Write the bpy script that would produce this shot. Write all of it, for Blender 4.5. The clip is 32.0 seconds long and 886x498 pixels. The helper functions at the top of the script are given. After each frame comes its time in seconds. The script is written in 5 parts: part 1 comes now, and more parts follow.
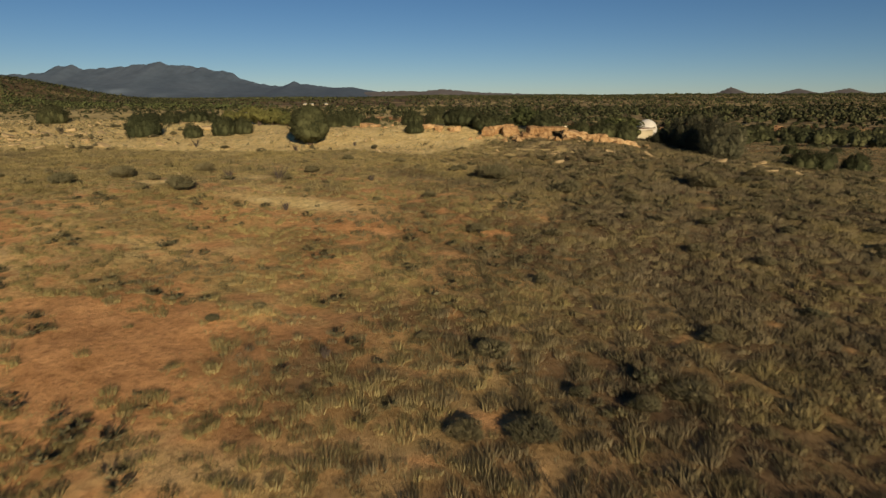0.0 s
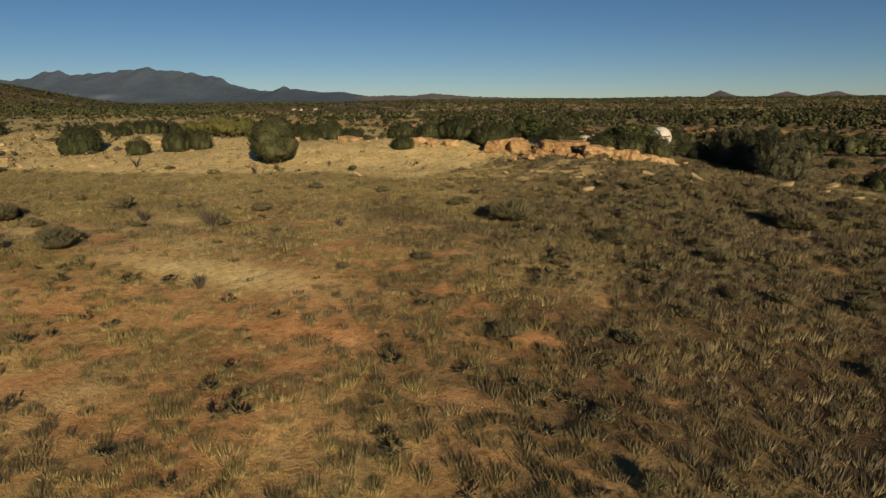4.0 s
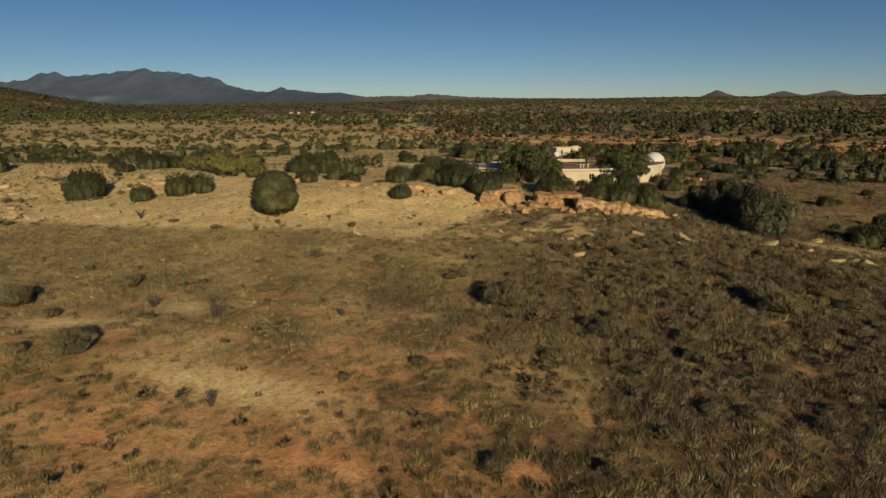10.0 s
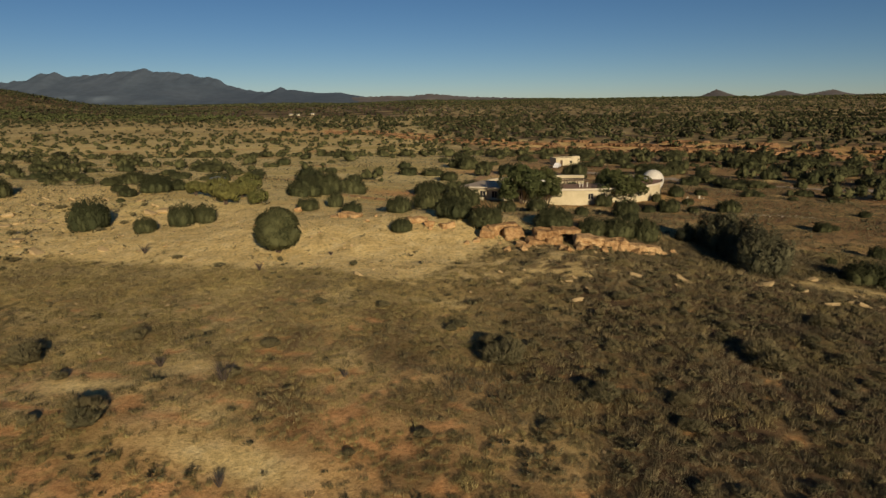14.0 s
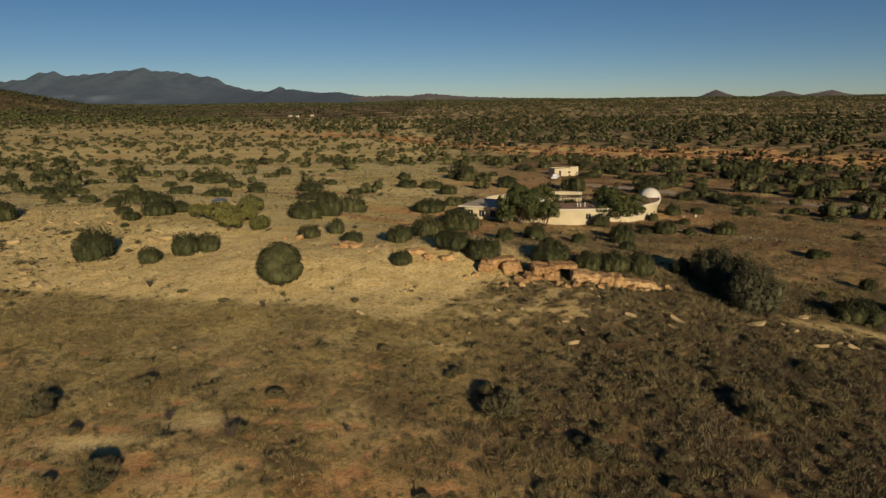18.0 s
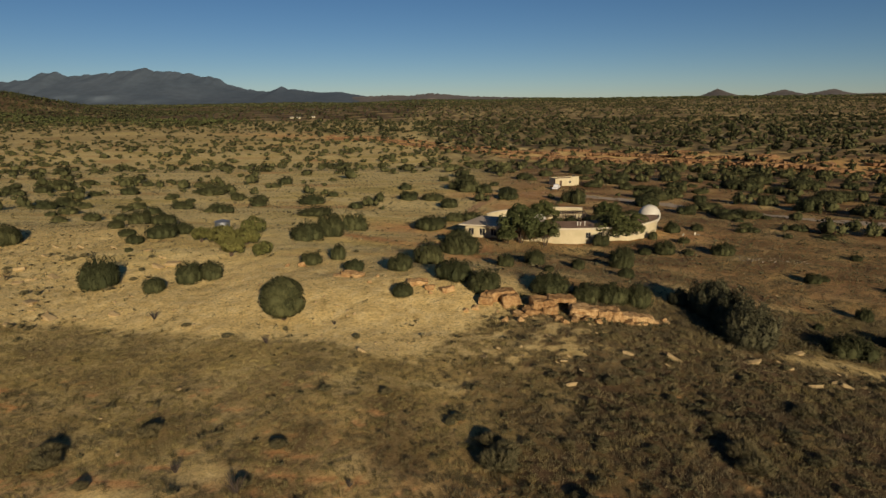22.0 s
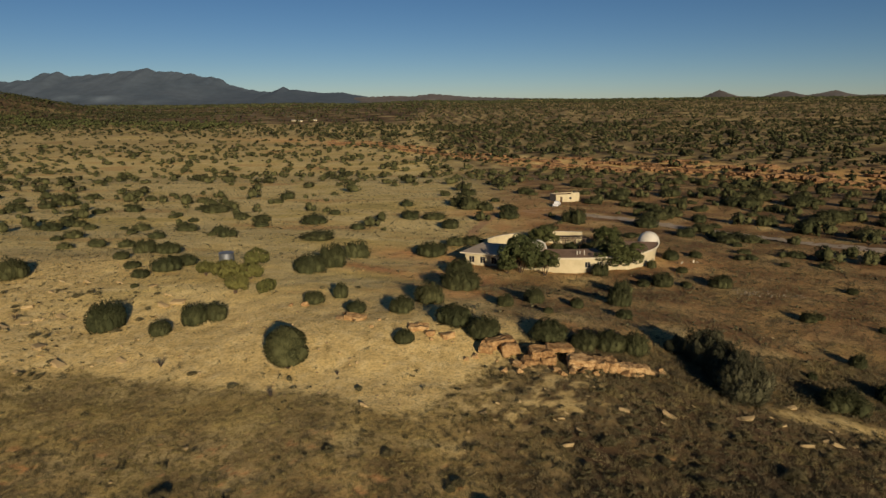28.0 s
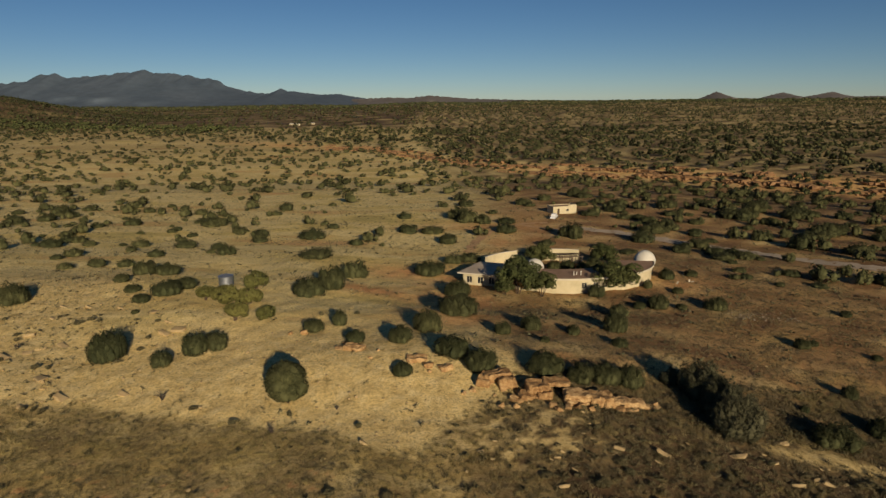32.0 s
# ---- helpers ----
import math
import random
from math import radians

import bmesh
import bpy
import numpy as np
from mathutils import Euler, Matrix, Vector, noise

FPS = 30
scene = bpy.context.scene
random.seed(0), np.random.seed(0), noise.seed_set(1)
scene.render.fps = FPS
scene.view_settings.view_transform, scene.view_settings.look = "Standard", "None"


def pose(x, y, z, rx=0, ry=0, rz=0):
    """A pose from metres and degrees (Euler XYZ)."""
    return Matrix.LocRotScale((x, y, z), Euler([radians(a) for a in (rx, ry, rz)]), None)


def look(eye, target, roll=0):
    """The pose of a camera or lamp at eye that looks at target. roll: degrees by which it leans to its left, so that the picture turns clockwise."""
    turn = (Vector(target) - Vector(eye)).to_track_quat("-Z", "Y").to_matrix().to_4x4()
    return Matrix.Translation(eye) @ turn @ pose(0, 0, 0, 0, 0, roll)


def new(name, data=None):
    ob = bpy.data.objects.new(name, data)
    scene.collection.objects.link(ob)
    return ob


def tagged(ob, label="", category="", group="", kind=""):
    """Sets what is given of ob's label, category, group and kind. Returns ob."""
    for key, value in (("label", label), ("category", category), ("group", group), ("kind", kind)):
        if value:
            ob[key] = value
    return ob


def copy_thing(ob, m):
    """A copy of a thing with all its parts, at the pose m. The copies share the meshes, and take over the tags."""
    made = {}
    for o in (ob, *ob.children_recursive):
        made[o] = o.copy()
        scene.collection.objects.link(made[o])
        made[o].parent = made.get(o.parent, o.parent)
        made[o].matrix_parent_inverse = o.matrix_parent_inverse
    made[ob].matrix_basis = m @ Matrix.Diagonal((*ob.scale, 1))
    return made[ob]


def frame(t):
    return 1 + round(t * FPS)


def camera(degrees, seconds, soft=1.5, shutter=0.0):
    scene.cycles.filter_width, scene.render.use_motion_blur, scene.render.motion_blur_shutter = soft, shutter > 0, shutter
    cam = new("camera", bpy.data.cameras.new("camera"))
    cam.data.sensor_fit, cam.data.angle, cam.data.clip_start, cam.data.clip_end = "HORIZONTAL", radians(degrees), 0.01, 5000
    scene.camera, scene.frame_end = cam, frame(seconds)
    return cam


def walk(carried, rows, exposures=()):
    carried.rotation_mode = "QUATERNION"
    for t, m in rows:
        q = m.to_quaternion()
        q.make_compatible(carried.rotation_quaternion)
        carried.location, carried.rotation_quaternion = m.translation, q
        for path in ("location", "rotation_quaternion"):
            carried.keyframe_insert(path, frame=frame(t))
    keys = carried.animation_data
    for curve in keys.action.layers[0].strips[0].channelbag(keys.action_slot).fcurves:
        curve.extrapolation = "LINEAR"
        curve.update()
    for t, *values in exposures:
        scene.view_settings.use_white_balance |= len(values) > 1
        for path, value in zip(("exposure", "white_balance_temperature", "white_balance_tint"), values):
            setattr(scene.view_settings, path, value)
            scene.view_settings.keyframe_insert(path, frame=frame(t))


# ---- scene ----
cam = camera(69.2, 32.0, 1.4, 0.5)
PATH = [
    (0, (0.319, -13.329, 10.387), (0.301, -11.383, 9.926), -0.1),
    (0.5, (0.244, -10.529, 10.394), (0.226, -8.583, 9.933), -0.1),
    (1, (0.131, -7.736, 10.368), (0.113, -5.79, 9.906), -0.0),
    (1.5, (0.018, -5.014, 10.37), (0.001, -3.068, 9.91), 0.0),
    (2, (-0.043, -2.475, 10.369), (-0.058, -0.529, 9.909), 0.1),
    (2.5, (-0.07, -0.523, 10.35), (-0.08, 1.424, 9.894), -0.0),
    (3, (-0.083, 0.393, 10.412), (-0.087, 2.341, 9.961), -0.1),
    (3.5, (-0.164, 0.641, 10.556), (-0.159, 2.59, 10.107), -0.3),
    (5.5, (-0.154, 0.578, 11.796), (-0.142, 2.526, 11.346), -0.4),
    (6, (-0.148, 0.505, 12.253), (-0.135, 2.453, 11.802), -0.5),
    (7, (-0.06, 0.342, 13.173), (-0.047, 2.291, 12.723), -0.5),
    (8, (-0.011, 0.226, 14.086), (0.002, 2.175, 13.636), -0.5),
    (9, (0.005, 0.111, 14.999), (0.019, 2.06, 14.549), -0.5),
    (10, (-0.026, 0.004, 15.91), (-0.011, 1.952, 15.46), -0.5),
    (11, (-0.062, -0.036, 16.812), (-0.046, 1.912, 16.362), -0.5),
    (12, (-0.091, -0.126, 17.725), (-0.075, 1.823, 17.274), -0.5),
    (13, (-0.009, -0.151, 18.673), (0.004, 1.797, 18.222), -0.6),
    (14, (-0.031, 0.084, 19.547), (-0.016, 2.032, 19.095), -0.6),
    (14.5, (-0.044, 0.069, 20.057), (-0.028, 2.017, 19.604), -0.5),
    (16.5, (-0.093, -0.249, 21.878), (-0.075, 1.699, 21.424), -0.5),
    (17, (-0.071, -0.307, 22.361), (-0.054, 1.641, 21.907), -0.6),
    (18, (-0.046, -0.408, 23.308), (-0.028, 1.539, 22.854), -0.5),
    (19, (0.048, -0.371, 24.265), (0.065, 1.577, 23.809), -0.6),
    (20, (-0.007, -0.383, 25.176), (0.01, 1.564, 24.72), -0.6),
    (21, (0.019, -0.472, 26.137), (0.032, 1.476, 25.68), -0.6),
    (22, (0.121, -0.426, 26.986), (0.134, 1.522, 26.529), -0.6),
    (23, (0.168, -0.497, 27.886), (0.178, 1.45, 27.429), -0.6),
    (24, (0.069, -0.533, 28.731), (0.079, 1.414, 28.275), -0.6),
    (25, (0.025, -0.442, 29.584), (0.035, 1.505, 29.127), -0.5),
    (25.5, (0.116, -0.474, 30.073), (0.123, 1.474, 29.616), -0.6),
    (27.5, (0.161, -0.538, 31.928), (0.17, 1.409, 31.471), -0.5),
    (28, (0.225, -0.516, 32.438), (0.234, 1.431, 31.981), -0.5),
    (29, (0.264, -0.648, 33.446), (0.275, 1.299, 32.99), -0.6),
    (30, (0.155, -0.622, 34.414), (0.171, 1.326, 33.958), -0.6),
    (31, (0.181, -0.661, 35.347), (0.197, 1.286, 34.892), -0.5),
    (32, (0.237, -0.623, 36.24), (0.253, 1.325, 35.786), -0.5),
]
EXPOSURES = [(0, 0.04), (6, -0.02), (14, -0.07), (32, -0.10)]
walk(cam, [(t, look(eye, target, roll)) for t, eye, target, roll in PATH], EXPOSURES)

# ---------------------------------------------------------------- world, sun
SUN_EL, SUN_AZ = radians(16.3), radians(17.4)      # light travels 17.4 degrees to the left of +y
world = bpy.data.worlds.new("world")
scene.world = world
world.use_nodes = True
wn = world.node_tree
sky = wn.nodes.new("ShaderNodeTexSky")
sky.sky_type = "NISHITA"
sky.sun_disc = False
sky.sun_elevation = SUN_EL
sky.sun_rotation = math.pi - SUN_AZ
sky.altitude = 1900
sky.air_density, sky.dust_density, sky.ozone_density = 0.8, 0.02, 2.7
wn.nodes["Background"].inputs[1].default_value = 0.048
vivid = wn.nodes.new("ShaderNodeHueSaturation")
vivid.inputs["Saturation"].default_value = 1.13
wn.links.new(sky.outputs[0], vivid.inputs["Color"])
wn.links.new(vivid.outputs[0], wn.nodes["Background"].inputs[0])
sun = new("sun", bpy.data.lights.new("sun", "SUN"))
sun.data.energy, sun.data.angle, sun.data.color = 5.0, radians(0.55), (1.0, 0.81, 0.575)
sun.matrix_world = look((40, -130, 40), Vector((40, -130, 40)) + Vector((-math.sin(SUN_AZ) * math.cos(SUN_EL), math.cos(SUN_AZ) * math.cos(SUN_EL), -math.sin(SUN_EL))))


# ---------------------------------------------------------------- materials
def nodes_of(name, rough=0.9, spec=0.15):
    m = bpy.data.materials.new(name)
    m.use_nodes = True
    b = m.node_tree.nodes["Principled BSDF"]
    b.inputs["Roughness"].default_value = rough
    b.inputs["Specular IOR Level"].default_value = spec
    return m, m.node_tree, b


def ramp(t, fac, stops):
    r = t.nodes.new("ShaderNodeValToRGB")
    e = r.color_ramp.elements
    while len(e) < len(stops):
        e.new(0.5)
    for el, (p, c) in zip(e, stops):
        el.position, el.color = p, (*c, 1)
    t.links.new(fac, r.inputs[0])
    return r.outputs[0]


def noise_tex(t, scale, detail=4, rough=0.6, coords="Object"):
    n = t.nodes.new("ShaderNodeTexNoise")
    n.inputs["Scale"].default_value, n.inputs["Detail"].default_value, n.inputs["Roughness"].default_value = scale, detail, rough
    c = t.nodes.new("ShaderNodeTexCoord")
    t.links.new(c.outputs[coords], n.inputs["Vector"])
    return n.outputs["Fac"]


def mixed(t, kind, fac, a, b):
    m = t.nodes.new("ShaderNodeMix")
    m.data_type, m.blend_type = "RGBA", kind
    for sock, v in ((m.inputs[0], fac), (m.inputs[6], a), (m.inputs[7], b)):
        if hasattr(v, "is_linked"):
            t.links.new(v, sock)
        elif isinstance(v, tuple):
            sock.default_value = (*v, 1)
        else:
            sock.default_value = v
    return m.outputs[2]


def bumped(t, b, height, strength=0.4, distance=0.05):
    n = t.nodes.new("ShaderNodeBump")
    n.inputs["Strength"].default_value, n.inputs["Distance"].default_value = strength, distance
    t.links.new(height, n.inputs["Height"])
    t.links.new(n.outputs[0], b.inputs["Normal"])


def mottled(name, dark, light, scale=3.0, fine=25.0, rough=0.9, bump=0.3, spec=0.15, metal=0.0, coords="Object", vary=0.0):
    """A surface of two tones at two scales, with fine relief."""
    m, t, b = nodes_of(name, rough, spec)
    b.inputs["Metallic"].default_value = metal
    big, small = noise_tex(t, scale, 5, 0.6, coords), noise_tex(t, fine, 3, 0.6, coords)
    col = ramp(t, big, [(0.3, dark), (0.7, light)])
    grain = ramp(t, small, [(0.3, (0.72, 0.72, 0.72)), (0.7, (1.0, 1.0, 1.0))])
    col = mixed(t, "MULTIPLY", 0.8, col, grain)
    if vary:
        i = t.nodes.new("ShaderNodeObjectInfo")
        col = mixed(t, "MULTIPLY", 1.0, col, ramp(t, i.outputs["Random"], [(0.0, (1 - vary,) * 3), (1.0, (1.0, 1.0, 1.0))]))
    t.links.new(col, b.inputs["Base Color"])
    if bump:
        bumped(t, b, small, bump, 0.03)
    return m


def attr(t, name):
    a = t.nodes.new("ShaderNodeAttribute")
    a.attribute_name = name
    return a.outputs["Fac"]


def soil_material():
    """Desert ground: red sand, pale sandstone grit, dry thatch, each with its own area."""
    m, t, b = nodes_of("desert_soil", 0.95, 0.08)
    big, mid, fine = noise_tex(t, 0.09, 5), noise_tex(t, 0.8, 6, 0.65), noise_tex(t, 6.0, 6, 0.7)
    red = ramp(t, mid, [(0.3, (0.54, 0.275, 0.105)), (0.65, (0.80, 0.435, 0.180))])
    pale = ramp(t, mid, [(0.26, (0.56, 0.40, 0.155)), (0.45, (0.84, 0.635, 0.265)), (0.72, (0.94, 0.76, 0.38))])
    thatch = ramp(t, mid, [(0.3, (0.22, 0.158, 0.064)), (0.7, (0.40, 0.288, 0.122))])
    wide = t.nodes.new("ShaderNodeMapping")
    wide.inputs["Scale"].default_value = (0.016, 0.042, 0.0)
    place = t.nodes.new("ShaderNodeTexCoord")
    t.links.new(place.outputs["Object"], wide.inputs["Vector"])
    belts = t.nodes.new("ShaderNodeTexNoise")
    belts.inputs["Scale"].default_value, belts.inputs["Detail"].default_value, belts.inputs["Roughness"].default_value = 1.0, 7, 0.68
    t.links.new(wide.outputs[0], belts.inputs["Vector"])
    plain = ramp(t, belts.outputs["Fac"], [(0.30, (0.54, 0.44, 0.160)), (0.42, (0.78, 0.61, 0.225)), (0.50, (0.90, 0.73, 0.34)), (0.57, (0.76, 0.58, 0.225)), (0.66, (0.78, 0.48, 0.21))])
    col = mixed(t, "MIX", attr(t, "red"), plain, red)
    col = mixed(t, "MIX", attr(t, "pale"), col, pale)
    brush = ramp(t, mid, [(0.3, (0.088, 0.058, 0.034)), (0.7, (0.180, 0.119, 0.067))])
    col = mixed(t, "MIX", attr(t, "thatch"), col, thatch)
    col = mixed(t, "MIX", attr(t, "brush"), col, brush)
    col = mixed(t, "MULTIPLY", 0.42, col, ramp(t, noise_tex(t, 0.35, 6, 0.7), [(0.33, (0.66, 0.63, 0.60)), (0.5, (1.0, 1.0, 1.0))]))
    grain = ramp(t, fine, [(0.34, (0.55, 0.52, 0.50)), (0.50, (0.95, 0.95, 0.95)), (0.66, (1.0, 1.0, 1.0))])
    col = mixed(t, "MULTIPLY", 0.55, col, grain)
    col = mixed(t, "MULTIPLY", 0.42, col, ramp(t, noise_tex(t, 2.3, 5, 0.65), [(0.36, (0.55, 0.52, 0.50)), (0.52, (1.0, 1.0, 1.0))]))
    litter = ramp(t, noise_tex(t, 3.6, 7, 0.72), [(0.40, (0.40, 0.37, 0.34)), (0.50, (1.0, 1.0, 1.0)), (0.62, (1.0, 1.0, 1.0)), (0.72, (1.22, 1.18, 1.10))])
    col = mixed(t, "MULTIPLY", 0.5, col, litter)
    t.links.new(col, b.inputs["Base Color"])
    bumped(t, b, fine, 0.8, 0.10)
    return m


def tinted(name, low, high, rough=0.85, trans=0.0):
    """Leaves and blades, each with its own tint between two colours."""
    m, t, b = nodes_of(name, rough, 0.12)
    i = t.nodes.new("ShaderNodeNewGeometry")
    o = t.nodes.new("ShaderNodeObjectInfo")
    big = noise_tex(t, 1.2, 3)
    a = ramp(t, i.outputs["Random Per Island"], [(0.0, low), (1.0, high)])
    a = mixed(t, "MULTIPLY", 0.6, a, ramp(t, big, [(0.3, (0.6, 0.62, 0.6)), (0.7, (1.0, 1.0, 1.0))]))
    a = mixed(t, "MULTIPLY", 1.0, a, ramp(t, o.outputs["Random"], [(0.0, (0.75, 0.78, 0.75)), (1.0, (1.15, 1.08, 1.0))]))
    t.links.new(a, b.inputs["Base Color"])
    out = t.nodes.new("ShaderNodeAttribute")
    out.attribute_name = "out"
    turned = t.nodes.new("ShaderNodeVectorTransform")
    turned.vector_type, turned.convert_from, turned.convert_to = "NORMAL", "OBJECT", "WORLD"
    t.links.new(out.outputs["Vector"], turned.inputs[0])
    add = t.nodes.new("ShaderNodeVectorMath")
    add.operation = "MULTIPLY_ADD"
    add.inputs[1].default_value = (0.5, 0.5, 0.5)
    t.links.new(i.outputs["Normal"], add.inputs[0])
    t.links.new(turned.outputs[0], add.inputs[2])
    unit = t.nodes.new("ShaderNodeVectorMath")
    unit.operation = "NORMALIZE"
    t.links.new(add.outputs[0], unit.inputs[0])
    t.links.new(unit.outputs[0], b.inputs["Normal"])
    return m


def stone_material():
    """Bedded sandstone: tan and rust, darker beds and black stains, rough broken faces."""
    m, t, b = nodes_of("sandstone", 0.93, 0.12)
    c = t.nodes.new("ShaderNodeTexCoord")
    flat = t.nodes.new("ShaderNodeMapping")
    flat.inputs["Scale"].default_value = (0.8, 0.8, 7.0)
    t.links.new(c.outputs["Object"], flat.inputs["Vector"])
    beds = t.nodes.new("ShaderNodeTexNoise")
    beds.inputs["Scale"].default_value, beds.inputs["Detail"].default_value = 1.6, 6
    t.links.new(flat.outputs[0], beds.inputs["Vector"])
    big, fine = noise_tex(t, 1.7, 6, 0.65), noise_tex(t, 9, 5, 0.7)
    col = ramp(t, big, [(0.28, (0.26, 0.150, 0.068)), (0.48, (0.46, 0.305, 0.145)), (0.70, (0.66, 0.485, 0.250))])
    col = mixed(t, "MULTIPLY", 0.85, col, ramp(t, beds.outputs["Fac"], [(0.34, (0.62, 0.55, 0.50)), (0.46, (1.0, 1.0, 1.0))]))
    col = mixed(t, "MULTIPLY", 0.8, col, ramp(t, fine, [(0.34, (0.45, 0.40, 0.37)), (0.52, (1.0, 1.0, 1.0))]))
    i = t.nodes.new("ShaderNodeObjectInfo")
    col = mixed(t, "MULTIPLY", 1.0, col, ramp(t, i.outputs["Random"], [(0.0, (0.75, 0.68, 0.62)), (0.5, (0.90, 0.86, 0.82)), (1.0, (1.0, 1.0, 1.0))]))
    t.links.new(col, b.inputs["Base Color"])
    bumped(t, b, fine, 0.9, 0.06)
    return m


def grass_material(name="dry_grass", bushy=False):
    """Dry blades, straw to grey-olive; the shading normal leans upwards, as in a mass of fine stalks, or outwards from a tussock."""
    m, t, b = nodes_of(name, 0.9, 0.05)
    v = attr(t, "tint")
    straw = ramp(t, v, [(0.0, (0.14, 0.116, 0.046)), (0.35, (0.25, 0.204, 0.082)), (0.65, (0.36, 0.292, 0.116)), (1.0, (0.50, 0.40, 0.17))])
    grey = ramp(t, v, [(0.0, (0.070, 0.059, 0.038)), (0.35, (0.139, 0.116, 0.068)), (0.65, (0.230, 0.188, 0.106)), (1.0, (0.34, 0.28, 0.165))])
    col = mixed(t, "MIX", attr(t, "cool"), straw, grey)
    g = t.nodes.new("ShaderNodeNewGeometry")
    if bushy:
        col = mixed(t, "MULTIPLY", 1.0, col, ramp(t, g.outputs["Random Per Island"], [(0.0, (0.78, 0.77, 0.76)), (0.6, (1.0, 1.0, 1.0)), (1.0, (1.22, 1.20, 1.16))]))
    t.links.new(col, b.inputs["Base Color"])
    add = t.nodes.new("ShaderNodeVectorMath")
    add.operation = "MULTIPLY_ADD"
    add.inputs[1].default_value, add.inputs[2].default_value = (0.75, 0.75, 0.75), (0.0, 0.0, 0.36)
    t.links.new(g.outputs["Normal"], add.inputs[0])
    if bushy:
        out = t.nodes.new("ShaderNodeAttribute")
        out.attribute_name = "out"
        t.links.new(out.outputs["Vector"], add.inputs[2])
    unit = t.nodes.new("ShaderNodeVectorMath")
    unit.operation = "NORMALIZE"
    t.links.new(add.outputs[0], unit.inputs[0])
    t.links.new(unit.outputs[0], b.inputs["Normal"])
    return m


SOIL = soil_material()
GRASS = grass_material()
TUSSOCK = grass_material("dry_tussock", True)
JUNIPER = tinted("juniper_foliage", (0.042, 0.049, 0.022), (0.116, 0.122, 0.055))
SAGE = tinted("grey_green_foliage", (0.150, 0.135, 0.070), (0.31, 0.272, 0.148))
CHAMISA = tinted("yellow_green_foliage", (0.100, 0.108, 0.034), (0.215, 0.210, 0.070))
JUNIPER_GREY = tinted("grey_juniper_foliage", (0.070, 0.072, 0.042), (0.175, 0.170, 0.100))
ELM = tinted("elm_foliage", (0.066, 0.082, 0.030), (0.165, 0.182, 0.070))
TWIG = mottled("dead_twigs", (0.05, 0.04, 0.032), (0.11, 0.085, 0.065), 4, 30)
BARK = mottled("bark", (0.06, 0.045, 0.03), (0.14, 0.10, 0.07), 3, 20)
STONE = stone_material()
SCARP = mottled("scarp_sandstone", (0.13, 0.072, 0.038), (0.37, 0.225, 0.110), 0.35, 2.5, 0.93, 0.5)
PEBBLE = mottled("pale_stones", (0.30, 0.215, 0.105), (0.54, 0.41, 0.215), 0.9, 8, 0.92, 0.4)
PALE_RUBBLE = mottled("pale_rubble", (0.28, 0.22, 0.15), (0.46, 0.38, 0.27), 2.0, 9, 0.92, 0.4)
STUCCO = mottled("cream_stucco", (0.52, 0.455, 0.285), (0.65, 0.575, 0.375), 0.6, 12, 0.9, 0.25)
DOME_WHITE = mottled("white_dome_coating", (0.60, 0.565, 0.47), (0.70, 0.67, 0.575), 0.8, 10, 0.7, 0.1)
ROOF_BROWN = mottled("brown_roof_gravel", (0.28, 0.175, 0.11), (0.40, 0.265, 0.175), 0.5, 9, 0.95, 0.5)
ROOF_GREY = mottled("grey_roof_coating", (0.44, 0.35, 0.25), (0.56, 0.47, 0.35), 0.4, 8, 0.8, 0.3)
TRIM = mottled("white_trim", (0.58, 0.52, 0.385), (0.68, 0.62, 0.47), 1.0, 14, 0.7, 0.1)
WOOD = mottled("weathered_wood", (0.07, 0.05, 0.035), (0.15, 0.11, 0.08), 2, 22, 0.85, 0.4)
STEEL = mottled("galvanised_steel", (0.30, 0.33, 0.36), (0.48, 0.50, 0.52), 1.5, 8, 0.45, 0.1, 0.5, 0.8)
GRAVEL = mottled("grey_gravel", (0.43, 0.34, 0.235), (0.58, 0.475, 0.345), 0.5, 7, 0.95, 0.5)
TRACK = mottled("red_dirt_track", (0.50, 0.30, 0.14), (0.66, 0.42, 0.21), 0.4, 6, 0.95, 0.4)
# blue haze of distance over the far range, mixed into its base colour
MOUNTAIN = mottled("haze_blue_mountain", (0.084, 0.116, 0.152), (0.108, 0.140, 0.176), 0.004, 0.02, 1.0, 0.0)
FARHILL = mottled("brown_far_hill", (0.145, 0.130, 0.118), (0.205, 0.185, 0.165), 0.01, 0.06, 1.0, 0.0)
CARPAINT = mottled("white_car_paint", (0.72, 0.72, 0.70), (0.80, 0.80, 0.78), 1, 10, 0.3, 0.0, 0.5)
RUBBER = mottled("black_rubber", (0.015, 0.015, 0.015), (0.03, 0.03, 0.03), 3, 20, 0.9, 0.1)
GLASS, gt, gb = nodes_of("window_glass", 0.15, 0.15)
gb.inputs["Base Color"].default_value = (0.02, 0.022, 0.025, 1)


# ---------------------------------------------------------------- helpers
def part(name, mesh, material, parent=None, label=""):
    """Links a bmesh or a mesh as one object, under a thing or a part."""
    if isinstance(mesh, bmesh.types.BMesh):
        me = bpy.data.meshes.new(name)
        mesh.to_mesh(me)
        mesh.free()
        mesh = me
    if material is not None and not mesh.materials:
        mesh.materials.append(material)
    ob = new(name, mesh)
    if parent is not None:
        ob.parent = parent
    return tagged(ob, label)


def thing(name, label, category, group="", at=(0, 0, 0), turn=0.0):
    e = new(name)
    e.empty_display_size = 0.3
    e.matrix_world = Matrix.Translation(at) @ Matrix.Rotation(turn, 4, "Z")
    return tagged(e, label, category, group)


